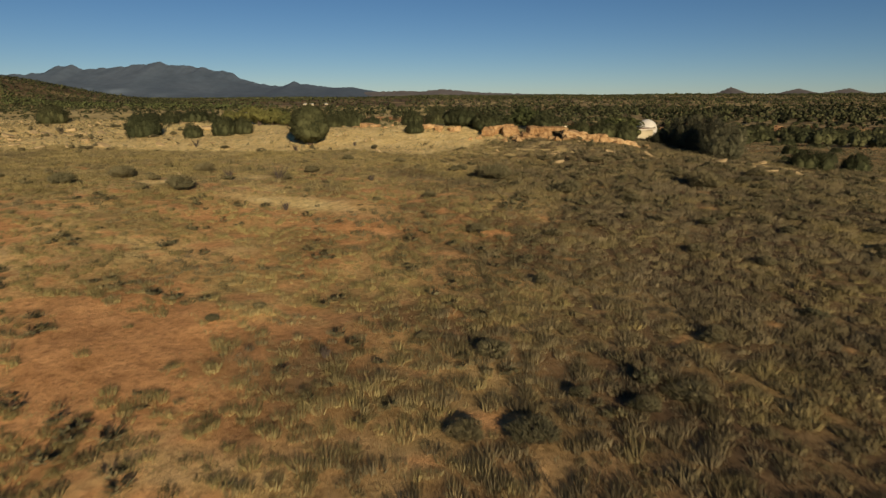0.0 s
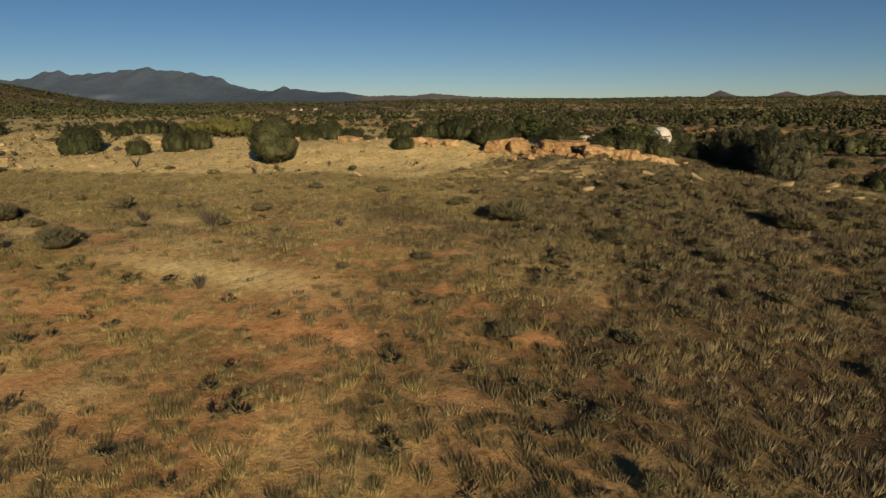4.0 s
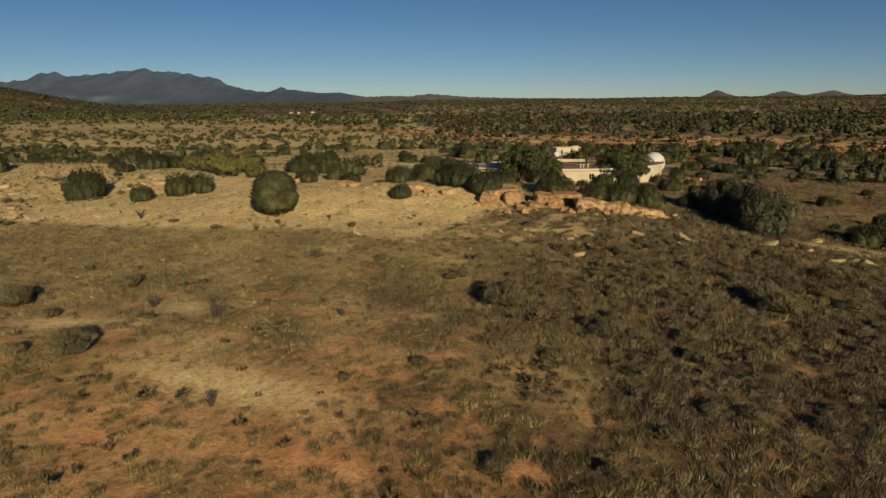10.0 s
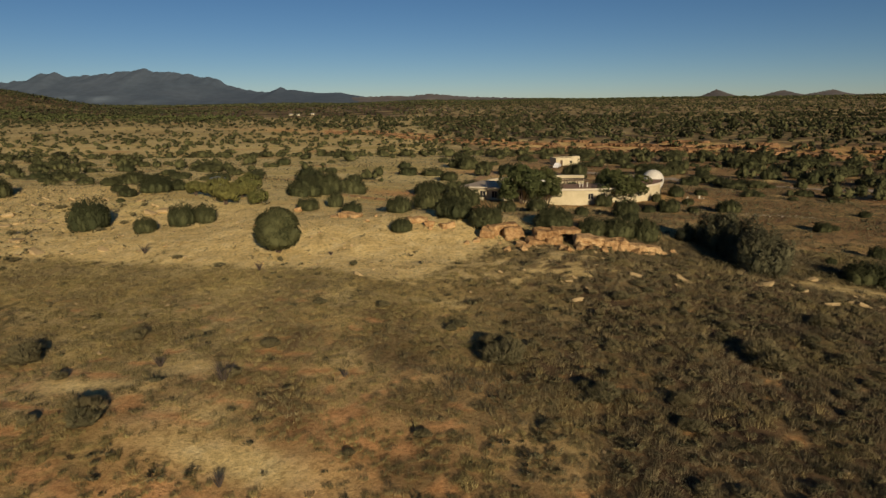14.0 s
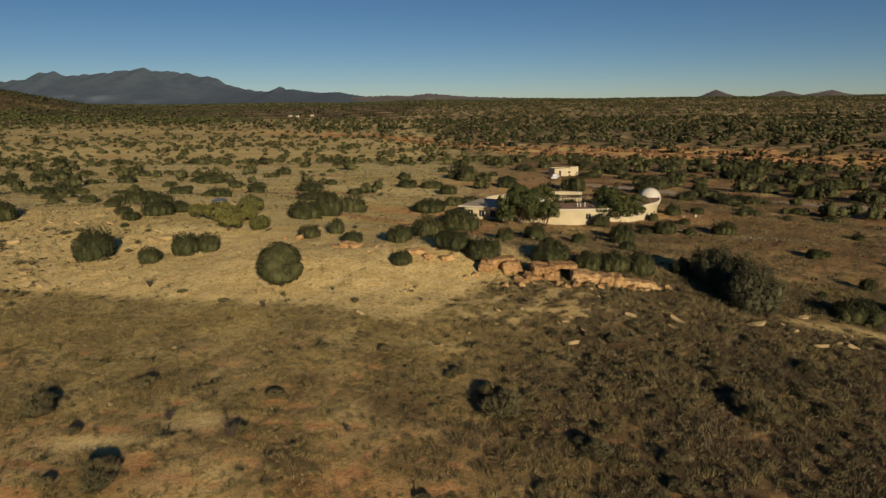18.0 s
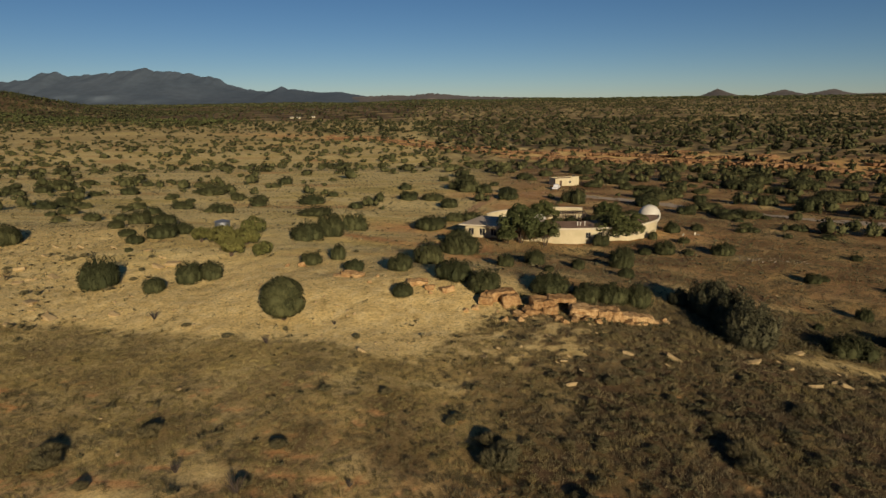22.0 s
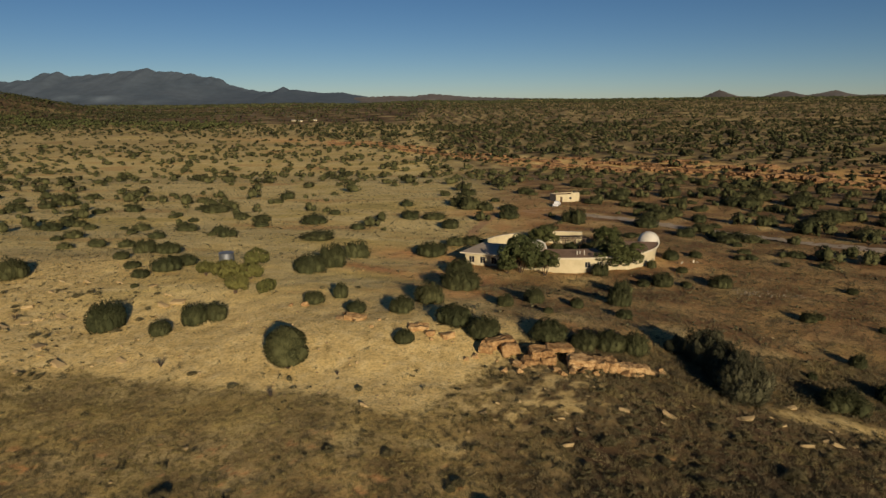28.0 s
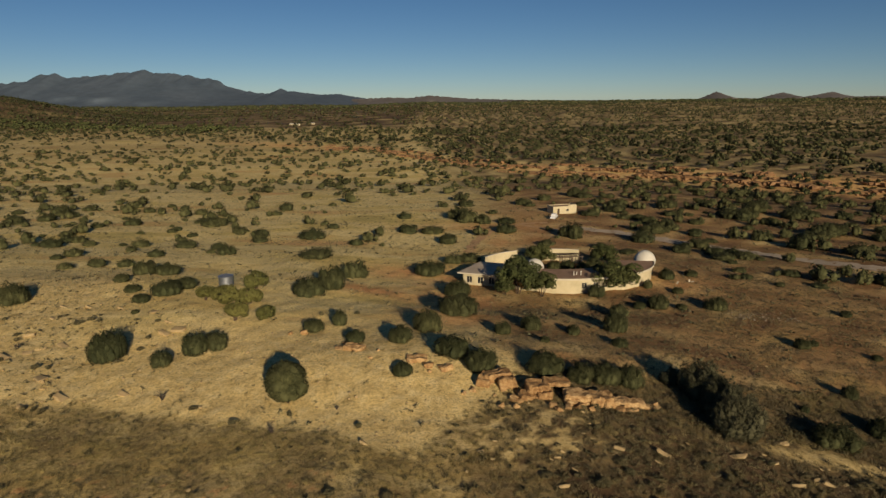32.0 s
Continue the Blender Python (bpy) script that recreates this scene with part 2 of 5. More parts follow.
def mesh_of(name, verts, faces, smooth=False):
    """A mesh from numpy arrays: all faces have the same number of corners."""
    verts, faces = np.asarray(verts, np.float32), np.asarray(faces, np.int32)
    me = bpy.data.meshes.new(name)
    me.vertices.add(len(verts))
    me.vertices.foreach_set("co", verts.ravel())
    k = faces.shape[1]
    me.loops.add(faces.size)
    me.loops.foreach_set("vertex_index", faces.ravel())
    me.polygons.add(len(faces))
    me.polygons.foreach_set("loop_start", np.arange(0, faces.size, k, dtype=np.int32))
    me.polygons.foreach_set("use_smooth", np.full(len(faces), smooth))
    me.update(calc_edges=True)
    return me


def box(bm, x0, x1, y0, y1, z0, z1, m=None):
    vs = [bm.verts.new((x, y, z)) for z in (z0, z1) for y in (y0, y1) for x in (x0, x1)]
    if m is not None:
        for v in vs:
            v.co = m @ v.co
    for f in ((0, 2, 3, 1), (4, 5, 7, 6), (0, 1, 5, 4), (2, 6, 7, 3), (0, 4, 6, 2), (1, 3, 7, 5)):
        bm.faces.new([vs[i] for i in f])
    return vs


def tube(bm, pts, radii, sides=7):
    """A tapered round limb along points."""
    rings = []
    for n, (p, r) in enumerate(zip(pts, radii)):
        p = Vector(p)
        d = (Vector(pts[min(n + 1, len(pts) - 1)]) - Vector(pts[max(n - 1, 0)])).normalized()
        u = d.orthogonal().normalized()
        w = d.cross(u)
        rings.append([bm.verts.new(p + r * (math.cos(a) * u + math.sin(a) * w)) for a in (2 * math.pi * k / sides for k in range(sides))])
    for a, b in zip(rings, rings[1:]):
        for k in range(sides):
            bm.faces.new((a[k], a[(k + 1) % sides], b[(k + 1) % sides], b[k]))
    bm.faces.new(rings[0][::-1])
    bm.faces.new(rings[-1])


# ---------------------------------------------------------------- terrain
GX = [-100, -60, -30, -5, 12, 25, 47, 80]
GY = [-15, 10, 30, 45, 58, 72, 88, 104, 125, 170, 215]
GZ = [
    [1.0, 1.6, 2.0, 1.8, 1.4, 0.8, 0.0, -1.0],
    [2.8, 3.2, 3.5, 2.8, 2.4, 2.0, 1.0, 0.0],
    [4.2, 4.4, 4.5, 4.4, 3.6, 3.2, 1.6, 0.4],
    [4.6, 4.3, 4.1, 4.5, 4.1, 3.5, 1.8, 0.5],
    [5.0, 4.3, 4.2, 4.9, 5.4, 4.5, 2.0, 0.7],
    [5.6, 4.9, 5.3, 6.8, 6.7, 4.9, 2.2, 0.9],
    [6.4, 6.0, 6.3, 5.6, 4.6, 3.4, 2.0, 0.8],
    [6.5, 6.5, 5.5, 3.2, 1.8, 1.3, 1.2, 0.6],
    [4.5, 4.2, 3.5, 1.4, 1.2, 1.2, 0.9, 0.0],
    [1.0, 0.5, 0.0, -0.6, -0.6, -0.8, -1.2, -2.0],
    [-1.5, -1.5, -1.5, -1.5, -1.6, -2.0, -2.5, -3.0],
]


def eased(v, knots):
    """Between which knots v lies, and how far, eased at both ends."""
    v = np.clip(v, knots[0], knots[-1])
    i = np.clip(np.searchsorted(knots, v, side="right") - 1, 0, len(knots) - 2)
    k = np.asarray(knots, float)
    f = (v - k[i]) / (k[i + 1] - k[i])
    return i, 0.35 * f + 0.65 * f * f * (3 - 2 * f)


def step(v, a, b):
    f = np.clip((v - a) / (b - a), 0, 1)
    return f * f * (3 - 2 * f)


def waves(x, y, size, seed):
    """A cheap smooth unevenness between -1 and 1."""
    r = np.random.RandomState(seed)
    out = 0
    for k in range(6):
        a, p, s = r.uniform(0, 2 * np.pi), r.uniform(0, 2 * np.pi), size * r.uniform(0.45, 1.3)
        out = out + np.sin((x * np.cos(a) + y * np.sin(a)) * 2 * np.pi / s + p)
    return out / 4.0


def scarp_line(x):
    return np.interp(x, [-320, -68, 0, 45, 115, 165, 200, 235, 300, 900], [760, 632, 535, 462, 412, 372, 340, 318, 296, 290])


def ground(x, y):
    """The height of the ground at x, y."""
    x, y = np.asarray(x, float), np.asarray(y, float)
    g = np.asarray(GZ, float)
    (i, fx), (j, fy) = eased(x, GX), eased(y, GY)
    near = (g[j, i] * (1 - fx) + g[j, i + 1] * fx) * (1 - fy) + (g[j + 1, i] * (1 - fx) + g[j + 1, i + 1] * fx) * fy
    near = near + 0.22 * waves(x, y, 26, 3) + 0.09 * waves(x, y, 7, 4) + 0.045 * waves(x, y, 2.1, 7)
    lead = np.clip(440 - scarp_line(x), 0, 130) * step(y, 150, 300) * (1 - step(y, 600, 1000))
    far = np.interp(y + lead, [215, 300, 400, 560, 720, 1000, 1500, 2500, 4700], [-1.9, -5.5, -14.0, -13.0, -10.0, -4.0, 2.5, 9.5, 16.0])
    off = y - scarp_line(x)
    cliff = np.interp(x, [-320, -60, 60, 140, 600], [0.0, 1.5, 3.5, 6.0, 8.0])
    far = far + cliff * (0.42 * step(off, -3, 1) + 0.33 * step(off, 8, 13) + 0.25 * step(off, 21, 26)) * (1 - step(off, 80, 500))
    far = far + 1.2 * waves(x, y, 170, 5) * step(y, 215, 500) + 4.0 * waves(x, y, 900, 6) * step(y, 700, 1600)
    far = far + 56 * np.exp(-(((x + 985) / 215) ** 2) - (((y - 1330) / 300) ** 2))
    far = far - 9 * step(-x, 60, 600) * step(y, 1100, 2200)
    far = far + 4 * step(x, 200, 1800) * step(y, 1200, 3000)
    far = far + 4 * step(x, 300, 1100) * np.exp(-(((y - 2600) / 520) ** 2))
    w = step(y, 190, 245)
    return near * (1 - w) + far * w


def spread(start, stop, first, grow):
    out, d = [], first
    v = start
    while v < stop:
        v += d
        d *= grow
        out.append(min(v, stop))
    return out


def pale_edge(x):
    """Where the pale sandstone flank begins, towards the ridge."""
    return np.interp(x, [-90, -47, -34, -27, -21, -14, -9.6, -6.6, -3.9, -1.8, -0.8, 0.8, 5, 14], [63, 63.2, 62.4, 60.1, 59.3, 57, 56, 54, 52.6, 52.0, 54.0, 57.5, 60.8, 66])


def bare_patches(x, y):
    """Small gaps between the grass where bare sand shows."""
    n = 0.75 * waves(x, y, 1.9, 71) + 0.5 * waves(x, y, 4.6, 72) + 0.35 * waves(x, y, 11, 73)
    lean = 0.12 * (1 - step(x, -14, 2)) - 0.36 * step(x, -2, 7) - 0.28 * step(y, 30, 42)
    pan = np.exp(-(((x + 9.9) / 2.8) ** 2) - ((y - 4.9) / 3.0) ** 2) + 0.7 * np.exp(-(((x + 14) / 2.0) ** 2) - ((y - 8.6) / 1.0) ** 2)
    return np.maximum(step(n + lean, 0.36, 0.60), step(pan + 0.15 * n, 0.26, 0.42))


def brush_zone(x, y):
    """The brushy side of the slope."""
    return step(x - 0.12 * (y - 10) + 3 + 2.5 * waves(x, y, 19, 11) + 1.5 * waves(x, y, 6.5, 12), -6, 13)


def red_yard(x, y):
    """Bare red ground round the house and the track."""
    return np.exp(-(((x - 5) / 9) ** 2) - ((y - 103) / 9) ** 2) + 0.8 * np.exp(-(((x - 47) / 8) ** 2) - ((y - 118) / 7) ** 2) + 0.8 * np.exp(-(((x + 6) / 10) ** 2) - ((y - 128) / 7) ** 2) + 0.6 * np.exp(-(((x - 22) / 26) ** 2) - ((y - 190) / 9) ** 2) + 0.9 * np.exp(-(((x + 13) / 9) ** 2) - ((y - 109 + 0.3 * (x + 13)) / 4) ** 2) + 0.8 * np.exp(-(((x - 3) / 6) ** 2) - ((y - 86) / 5) ** 2) + 0.8 * np.exp(-(((x - 16.5) / 4) ** 2) - ((y - 164) / 11) ** 2)


def areas(x, y):
    """How far the ground is red sand, pale grit or thatch."""
    n1, n2 = waves(x, y, 19, 11), waves(x, y, 6.5, 12)
    pale = step(y - pale_edge(x) + 0.9 * n2 + 0.8 * waves(x, y, 2.6, 17) + 0.5 * waves(x, y, 1.1, 18), -1.6, 1.8) * (1 - step(y, 76, 92)) * (1 - step(x, 3, 13))
    pale = np.maximum(pale, (1 - step(x, -58, -40)) * step(y, 56, 66) * (1 - step(y, 108, 125)))
    spot = np.exp(-(((x + 9) / 5.5) ** 2) - ((y - 22.6 + 0.35 * x) / 1.5) ** 2) + 0.9 * np.exp(-(((x + 19.5) / 3.5) ** 2) - ((y - 32.9) / 0.9) ** 2) + 0.8 * np.exp(-(((x + 14.6) / 2.2) ** 2) - ((y - 35.3) / 0.9) ** 2)
    pale = np.maximum(pale, np.clip(1.25 * spot + 0.5 * n2 * spot - 0.08, 0, 1))
    pale = np.maximum(pale, step(0.6 * waves(x, 0.6 * y, 3.1, 15) + 0.6 * waves(y, x, 1.7, 19) + 0.5 * n2, -0.12, 0.30) * step(x + n2, -1, 3) * (1 - step(x + n2, 13, 19)) * step(y + n2, 48, 53) * (1 - step(y, 59, 62)) * 0.85)
    pale = np.maximum(pale, 0.85 * np.exp(-((y - 54.0 + 0.28 * (x - 33) + 0.5 * n2) / 1.5) ** 2) * step(x, 29, 33) * (1 - step(x, 52, 60)))
    pale = np.maximum(pale, 0.9 * np.exp(-(((x + 150) / 16) ** 2) - ((y - 318) / 14) ** 2))
    bare = np.exp(-(((x + 9.9) / 2.8) ** 2) - ((y - 4.9) / 3.0) ** 2)
    pan = step(bare + 0.12 * n2 + 0.12 * waves(x, y, 2.6, 17), 0.28, 0.40)
    red = np.clip(0.66 + 0.40 * n1 + 0.30 * n2, 0, 1) * (1 - 0.75 * step(y, 24, 40)) * (1 - step(y, 40, 60))
    red = np.clip(red + 1.6 * bare, 0, 1)
    red = np.maximum(red, step(y + 0.5 * x, 70, 82) * step(x, -14, 4) * (1 - step(y, 118, 150)) * np.clip(0.62 + 0.4 * n1 + 0.25 * n2, 0, 1))
    off = y - scarp_line(x)
    red = np.maximum(red, 0.7 * step(off, -16, -4) * (1 - step(off, 24, 34)) * step(x, -330, -120) * np.clip(0.75 + 0.6 * n1, 0, 1))
    thatch = (1 - step(y - pale_edge(x) + 0.6 * n2, -1, 1)) * np.clip(0.50 - 0.9 * bare - 0.12 * (1 - step(y, 14, 34)) * (1 - step(x, -6, 4)) + 0.45 * waves(x, y, 9, 14) + 0.3 * step(x, -8, 14), 0, 1) * (1 - np.clip(spot, 0, 1))
    thatch = np.maximum(thatch, step(x, 2, 10) * (1 - step(y, 60, 70)) * np.clip(0.8 + 0.4 * n2, 0, 1))
    red = np.clip(red + 0.35 * np.exp(-(((x - 1) / 9) ** 2) - ((y - 24) / 12) ** 2), 0, 1)
    brush = step(x - 0.12 * (y - 10) + 3 + 3.5 * n1 + 3 * n2, -6, 14) * (1 - step(y + 0.12 * x, 58, 66)) * np.clip(0.85 + 0.3 * n2, 0, 1)
    yard = red_yard(x, y)
    red = np.maximum(red, np.clip(1.1 * yard + 0.3 * n2 * yard, 0, 1))
    red = np.maximum(red, np.clip(0.72 + 0.4 * n1, 0, 1) * step(x - 0.1 * (y - 100), -6, 24) * step(y, 64, 80) * (1 - step(y, 330, 420)))
    band = step(off, -14, -5) * (1 - step(off, 26, 36)) * step(x, -160, -40) * (y > 250)
    red = np.maximum(red, 0.55 * band * np.clip(0.8 + 0.5 * n1, 0, 1))
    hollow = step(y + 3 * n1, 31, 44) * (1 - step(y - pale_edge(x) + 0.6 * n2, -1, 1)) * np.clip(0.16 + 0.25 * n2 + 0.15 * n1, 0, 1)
    brush = brush * (1 - 0.8 * pale * (y > 48))
    brush = np.maximum(brush, np.where(y < 125, 0.66, np.where(y < 330, 0.78 + 0.3 * step(x, 80, 140), 0.95)) * (1 - 0.75 * np.clip(yard, 0, 1)) * step(x + 0.06 * np.maximum(y - 100, 0) - 0.5 * np.maximum(80 - y, 0), 0, np.where(y < 125, 14, 60)) * step(y, 58, 66) * np.clip(0.7 + 0.5 * n1, 0, 1))
    brush = np.maximum(brush, (1 - step(x, -60, 0)) * (0.18 * step(y, 300, 460) + 0.26 * step(y, 520, 640) + 0.75 * step(y, 900, 1100)) * np.clip(0.8 + 0.5 * waves(x, y, 120, 16), 0, 1))
    brush = brush * (1 - 0.6 * step(off, -16, -4) * (1 - step(off, 24, 34)) * step(x, -330, -120) * step(y, 250, 280)) * (1 - 0.35 * band)
    brush = np.maximum(brush, hollow * (1 - 0.6 * np.clip(spot, 0, 1)))
    sandy = (1 - step(y + 3 * n1, 7, 18)) * (1 - 0.8 * step(x + 2 * n2, -9, 0))
    red, thatch, brush = np.maximum(red, sandy * (0.75 + 0.2 * n2)), thatch * (1 - 0.65 * sandy), brush * (1 - 0.45 * sandy)
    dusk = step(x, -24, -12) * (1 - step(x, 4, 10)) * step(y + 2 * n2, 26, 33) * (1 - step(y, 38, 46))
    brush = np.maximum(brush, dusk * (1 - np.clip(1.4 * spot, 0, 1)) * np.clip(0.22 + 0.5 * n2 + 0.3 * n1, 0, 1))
    gap = bare_patches(x, y) * (1 - step(y, 46, 58)) * (1 - pale)
    red, thatch, brush = np.maximum(red, 0.95 * gap), thatch * (1 - 0.85 * gap), brush * (1 - 0.85 * gap)
    red, thatch, brush = np.maximum(red, pan), thatch * (1 - pan), brush * (1 - pan)
    return pale, red, thatch * (1 - 0.85 * pale), brush * (1 - 0.85 * pale)


def build_ground():
    half = [0.5 * k for k in range(1, 131)]
    half = half + spread(half[-1], 5200, 0.4, 1.085)
    xs = np.array([-v for v in half[::-1]] + [0.0] + half)
    ys = [-20 + 0.52 * k for k in range(0, 260)]
    ys = np.array([-360, -200, -110, -60, -35] + ys + spread(ys[-1], 4950, 0.55, 1.03))
    X, Y = np.meshgrid(xs, ys)
    Z = ground(X, Y)
    nx, ny = len(xs), len(ys)
    idx = np.arange(nx * ny).reshape(ny, nx)
    faces = np.stack([idx[:-1, :-1], idx[:-1, 1:], idx[1:, 1:], idx[1:, :-1]], -1).reshape(-1, 4)
    me = mesh_of("ground", np.stack([X, Y, Z], -1).reshape(-1, 3), faces, True)
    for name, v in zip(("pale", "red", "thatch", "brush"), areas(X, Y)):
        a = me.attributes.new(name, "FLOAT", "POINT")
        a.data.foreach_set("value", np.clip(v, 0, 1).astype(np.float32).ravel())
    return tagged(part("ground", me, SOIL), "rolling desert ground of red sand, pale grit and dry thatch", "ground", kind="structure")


build_ground()


# ---------------------------------------------------------------- plants
def ball_points(n, rng):
    v = rng.normal(size=(n, 3))
    return v / np.linalg.norm(v, axis=1)[:, None]


def ico(sub):
    bm = bmesh.new()
    bmesh.ops.create_icosphere(bm, subdivisions=sub, radius=1.0)
    v = np.array([x.co[:] for x in bm.verts])
    f = np.array([[x.index for x in p.verts] for p in bm.faces])
    bm.free()
    return v, f


ICO1, ICO2 = ico(1), ico(2)


def tufts(centres, normals, size, rng, spikes=3, slim=0.45, long=0.9):
    """Small pointed leaf clumps at points, turned outwards."""
    n = len(centres)
    side = np.cross(normals, ball_points(n, rng))
    side /= np.linalg.norm(side, axis=1)[:, None] + 1e-6
    other = np.cross(normals, side)
    v, f = [], []
    s = size * rng.uniform(0.6, 1.4, (n, 1))
    for k in range(spikes):
        a = 2 * np.pi * k / spikes + rng.uniform(0, 1, (n, 1))
        d = np.cos(a) * side + np.sin(a) * other
        e = -np.sin(a) * side + np.cos(a) * other
        tip = centres + s * (long * normals + 0.75 * d)
        p, q, r = centres - slim * s * e + 0.2 * s * d, centres + slim * s * e + 0.2 * s * d, tip
        low = len(v) * n
        v += [p, q, r]
        f.append(np.stack([np.arange(n) + low, np.arange(n) + low + n, np.arange(n) + low + 2 * n], 1))
    return np.concatenate(v), np.concatenate(f)


def crown_mesh(name, seed, lobes, count, size, flat=0.85, spiky=0.25, smooth_ball=False, core=0.86, heart=0.33, reach=(0.20, 0.36), lump=(0.10, 0.21), slim=0.45, long=0.9):
    """A crown one metre wide and high, on z = 0, of lumps that are covered with leaf clumps."""
    rng = np.random.RandomState(seed)
    n, out, small = (40, (0.27, 0.27), (0.17, 0.225)) if smooth_ball else (lobes, reach, lump)
    c = ball_points(n, rng) * rng.uniform(*out, (n, 1))
    c[:, 2] = (c[:, 2] if smooth_ball else np.abs(c[:, 2]) - 0.22) * 0.97 + 0.5
    c = np.concatenate([[[0, 0, 0.46]], c])
    r = np.concatenate([[0.42 if smooth_ball else heart], rng.uniform(*small, n)])
    vs, fs, outs, low = [], [], [], 0
    for k in range(len(c)):                                   # solid hearts of the lumps
        v, f = ICO1
        w = v * (1 + 0.10 * rng.normal(size=(len(v), 1))) * r[k] * core + c[k]
        vs.append(w)
        outs.append(v)
        fs.append(f + low)
        low += len(w)
    pick = rng.randint(0, len(c), count)
    nrm = ball_points(count, rng)
    p = c[pick] + nrm * r[pick][:, None] * rng.uniform(0.86, 1.06, (count, 1))
    inside = np.zeros(count, bool)
    for k in range(len(c)):
        inside |= (np.linalg.norm(p - c[k], axis=1) < 0.8 * r[k]) & (pick != k)
    keep = ~inside & (p[:, 2] > 0.03)
    up = nrm + np.array([0, 0, spiky + 0.25])
    up /= np.linalg.norm(up, axis=1)[:, None]
    v, f = tufts(p[keep], up[keep], size, rng, 3, slim, long)
    vs.append(v)
    fs.append(f + low)
    soft = nrm + np.array([0, 0, 0.35]) + 0.25 * rng.normal(size=nrm.shape)
    soft /= np.linalg.norm(soft, axis=1)[:, None]
    outs.append(np.tile(soft[keep], (9, 1)))
    v, f, o = np.concatenate(vs), np.concatenate(fs), np.concatenate(outs)
    v[:, 2] = np.maximum(v[:, 2], 0.0)
    top = np.percentile(v[:, 2], 99.5)
    wide = np.percentile(np.abs(v[:, :2]), 99) * 2
    v = v * np.array([1 / wide, 1 / wide, 1 / top])
    if not name:
        return v, f, o
    me = mesh_of(name, v, f)
    me.attributes.new("out", "FLOAT_VECTOR", "POINT").data.foreach_set("vector", o.astype(np.float32).ravel())
    return me


def plume_mesh(name, seed, plumes, count, size, core=0.86, fat=(0.09, 0.15), slim=0.26, long=1.35, wild=0.12, up=1.0):
    """A juniper crown one metre wide and high, on z = 0, of upright plumes that reach down to the ground."""
    rng = np.random.RandomState(seed)
    a = rng.uniform(0, 2 * np.pi, plumes)
    r = 0.37 * np.sqrt((np.arange(plumes) + rng.uniform(0, 1, plumes)) / plumes)
    tall = (0.34 + 0.64 * np.sqrt(np.clip(1 - (r / 0.42) ** 2, 0, 1))) * (1 + wild * rng.normal(size=plumes))
    c = np.stack([np.cos(a) * r, np.sin(a) * r, 0.52 * tall], 1)
    half = np.stack([rng.uniform(*fat, plumes)] * 2 + [0.5 * tall], 1)
    tip = np.stack([np.cos(a) * r, np.sin(a) * r, np.full(plumes, 0.0)], 1) * 0.10     # plumes lean outwards

    def dome(q):
        d = (q - np.array([0, 0, 0.25])) / np.array([0.5, 0.5, 0.75])
        return d / (np.linalg.norm(d, axis=1)[:, None] + 1e-6)

    vs, fs, outs, low = [], [], [], 0
    for k in range(plumes):
        v, f = ICO1
        w = v * (1 + 0.08 * rng.normal(size=(len(v), 1))) * half[k] * core
        w = w + tip[k] * (w[:, 2:3] / half[k][2]) + c[k]
        vs.append(w)
        o = v / half[k]
        o = 0.45 * o / np.linalg.norm(o, axis=1)[:, None] + dome(w)
        outs.append(o / np.linalg.norm(o, axis=1)[:, None])
        fs.append(f + low)
        low += len(w)
    pick = rng.randint(0, plumes, count)
    ball = ball_points(count, rng)
    nrm = ball / half[pick]
    nrm /= np.linalg.norm(nrm, axis=1)[:, None]
    off = ball * half[pick] * rng.uniform(0.86, 1.10, (count, 1))
    p = off + tip[pick] * (off[:, 2:3] / half[pick][:, 2:3]) + c[pick]
    inside = np.zeros(count, bool)
    for k in range(plumes):
        q = p - c[k]
        q = (q - tip[k] * (q[:, 2:3] / half[k][2])) / half[k]
        inside |= (np.linalg.norm(q, axis=1) < 0.8) & (pick != k)
    keep = ~inside & (p[:, 2] > 0.02)
    way = nrm + np.array([0, 0, up])
    way /= np.linalg.norm(way, axis=1)[:, None]
    v, f = tufts(p[keep], way[keep], size, rng, 3, slim, long)
    vs.append(v)
    fs.append(f + low)
    soft = 0.45 * nrm + dome(p) + 0.3 * rng.normal(size=nrm.shape)
    soft /= np.linalg.norm(soft, axis=1)[:, None]
    outs.append(np.tile(soft[keep], (9, 1)))
    v, f, o = np.concatenate(vs), np.concatenate(fs), np.concatenate(outs)
    v[:, 2] = np.maximum(v[:, 2], 0.0)
    wide = np.percentile(np.abs(v[:, :2]), 99) * 2
    v = v * np.array([1 / wide, 1 / wide, 1 / np.percentile(v[:, 2], 99.3)])
    if not name:
        return v, f, o
    me = mesh_of(name, v, f)
    me.attributes.new("out", "FLOAT_VECTOR", "POINT").data.foreach_set("vector", o.astype(np.float32).ravel())
    return me


def trunk_mesh(seed, stems=3, lean=0.16, thick=0.03):
    rng = np.random.RandomState(seed)
    bm = bmesh.new()
    for k in range(stems):
        a = 2 * math.pi * k / stems + rng.uniform(-0.5, 0.5)
        x, y = math.cos(a) * lean, math.sin(a) * lean
        tube(bm, [(0.02 * math.cos(a), 0.02 * math.sin(a), -0.06), (x * 0.4, y * 0.4, 0.25), (x, y, 0.62)], [thick * 1.5, thick, thick * 0.4], 6)
    me = bpy.data.meshes.new("trunk")
    bm.to_mesh(me)
    bm.free()
    return me


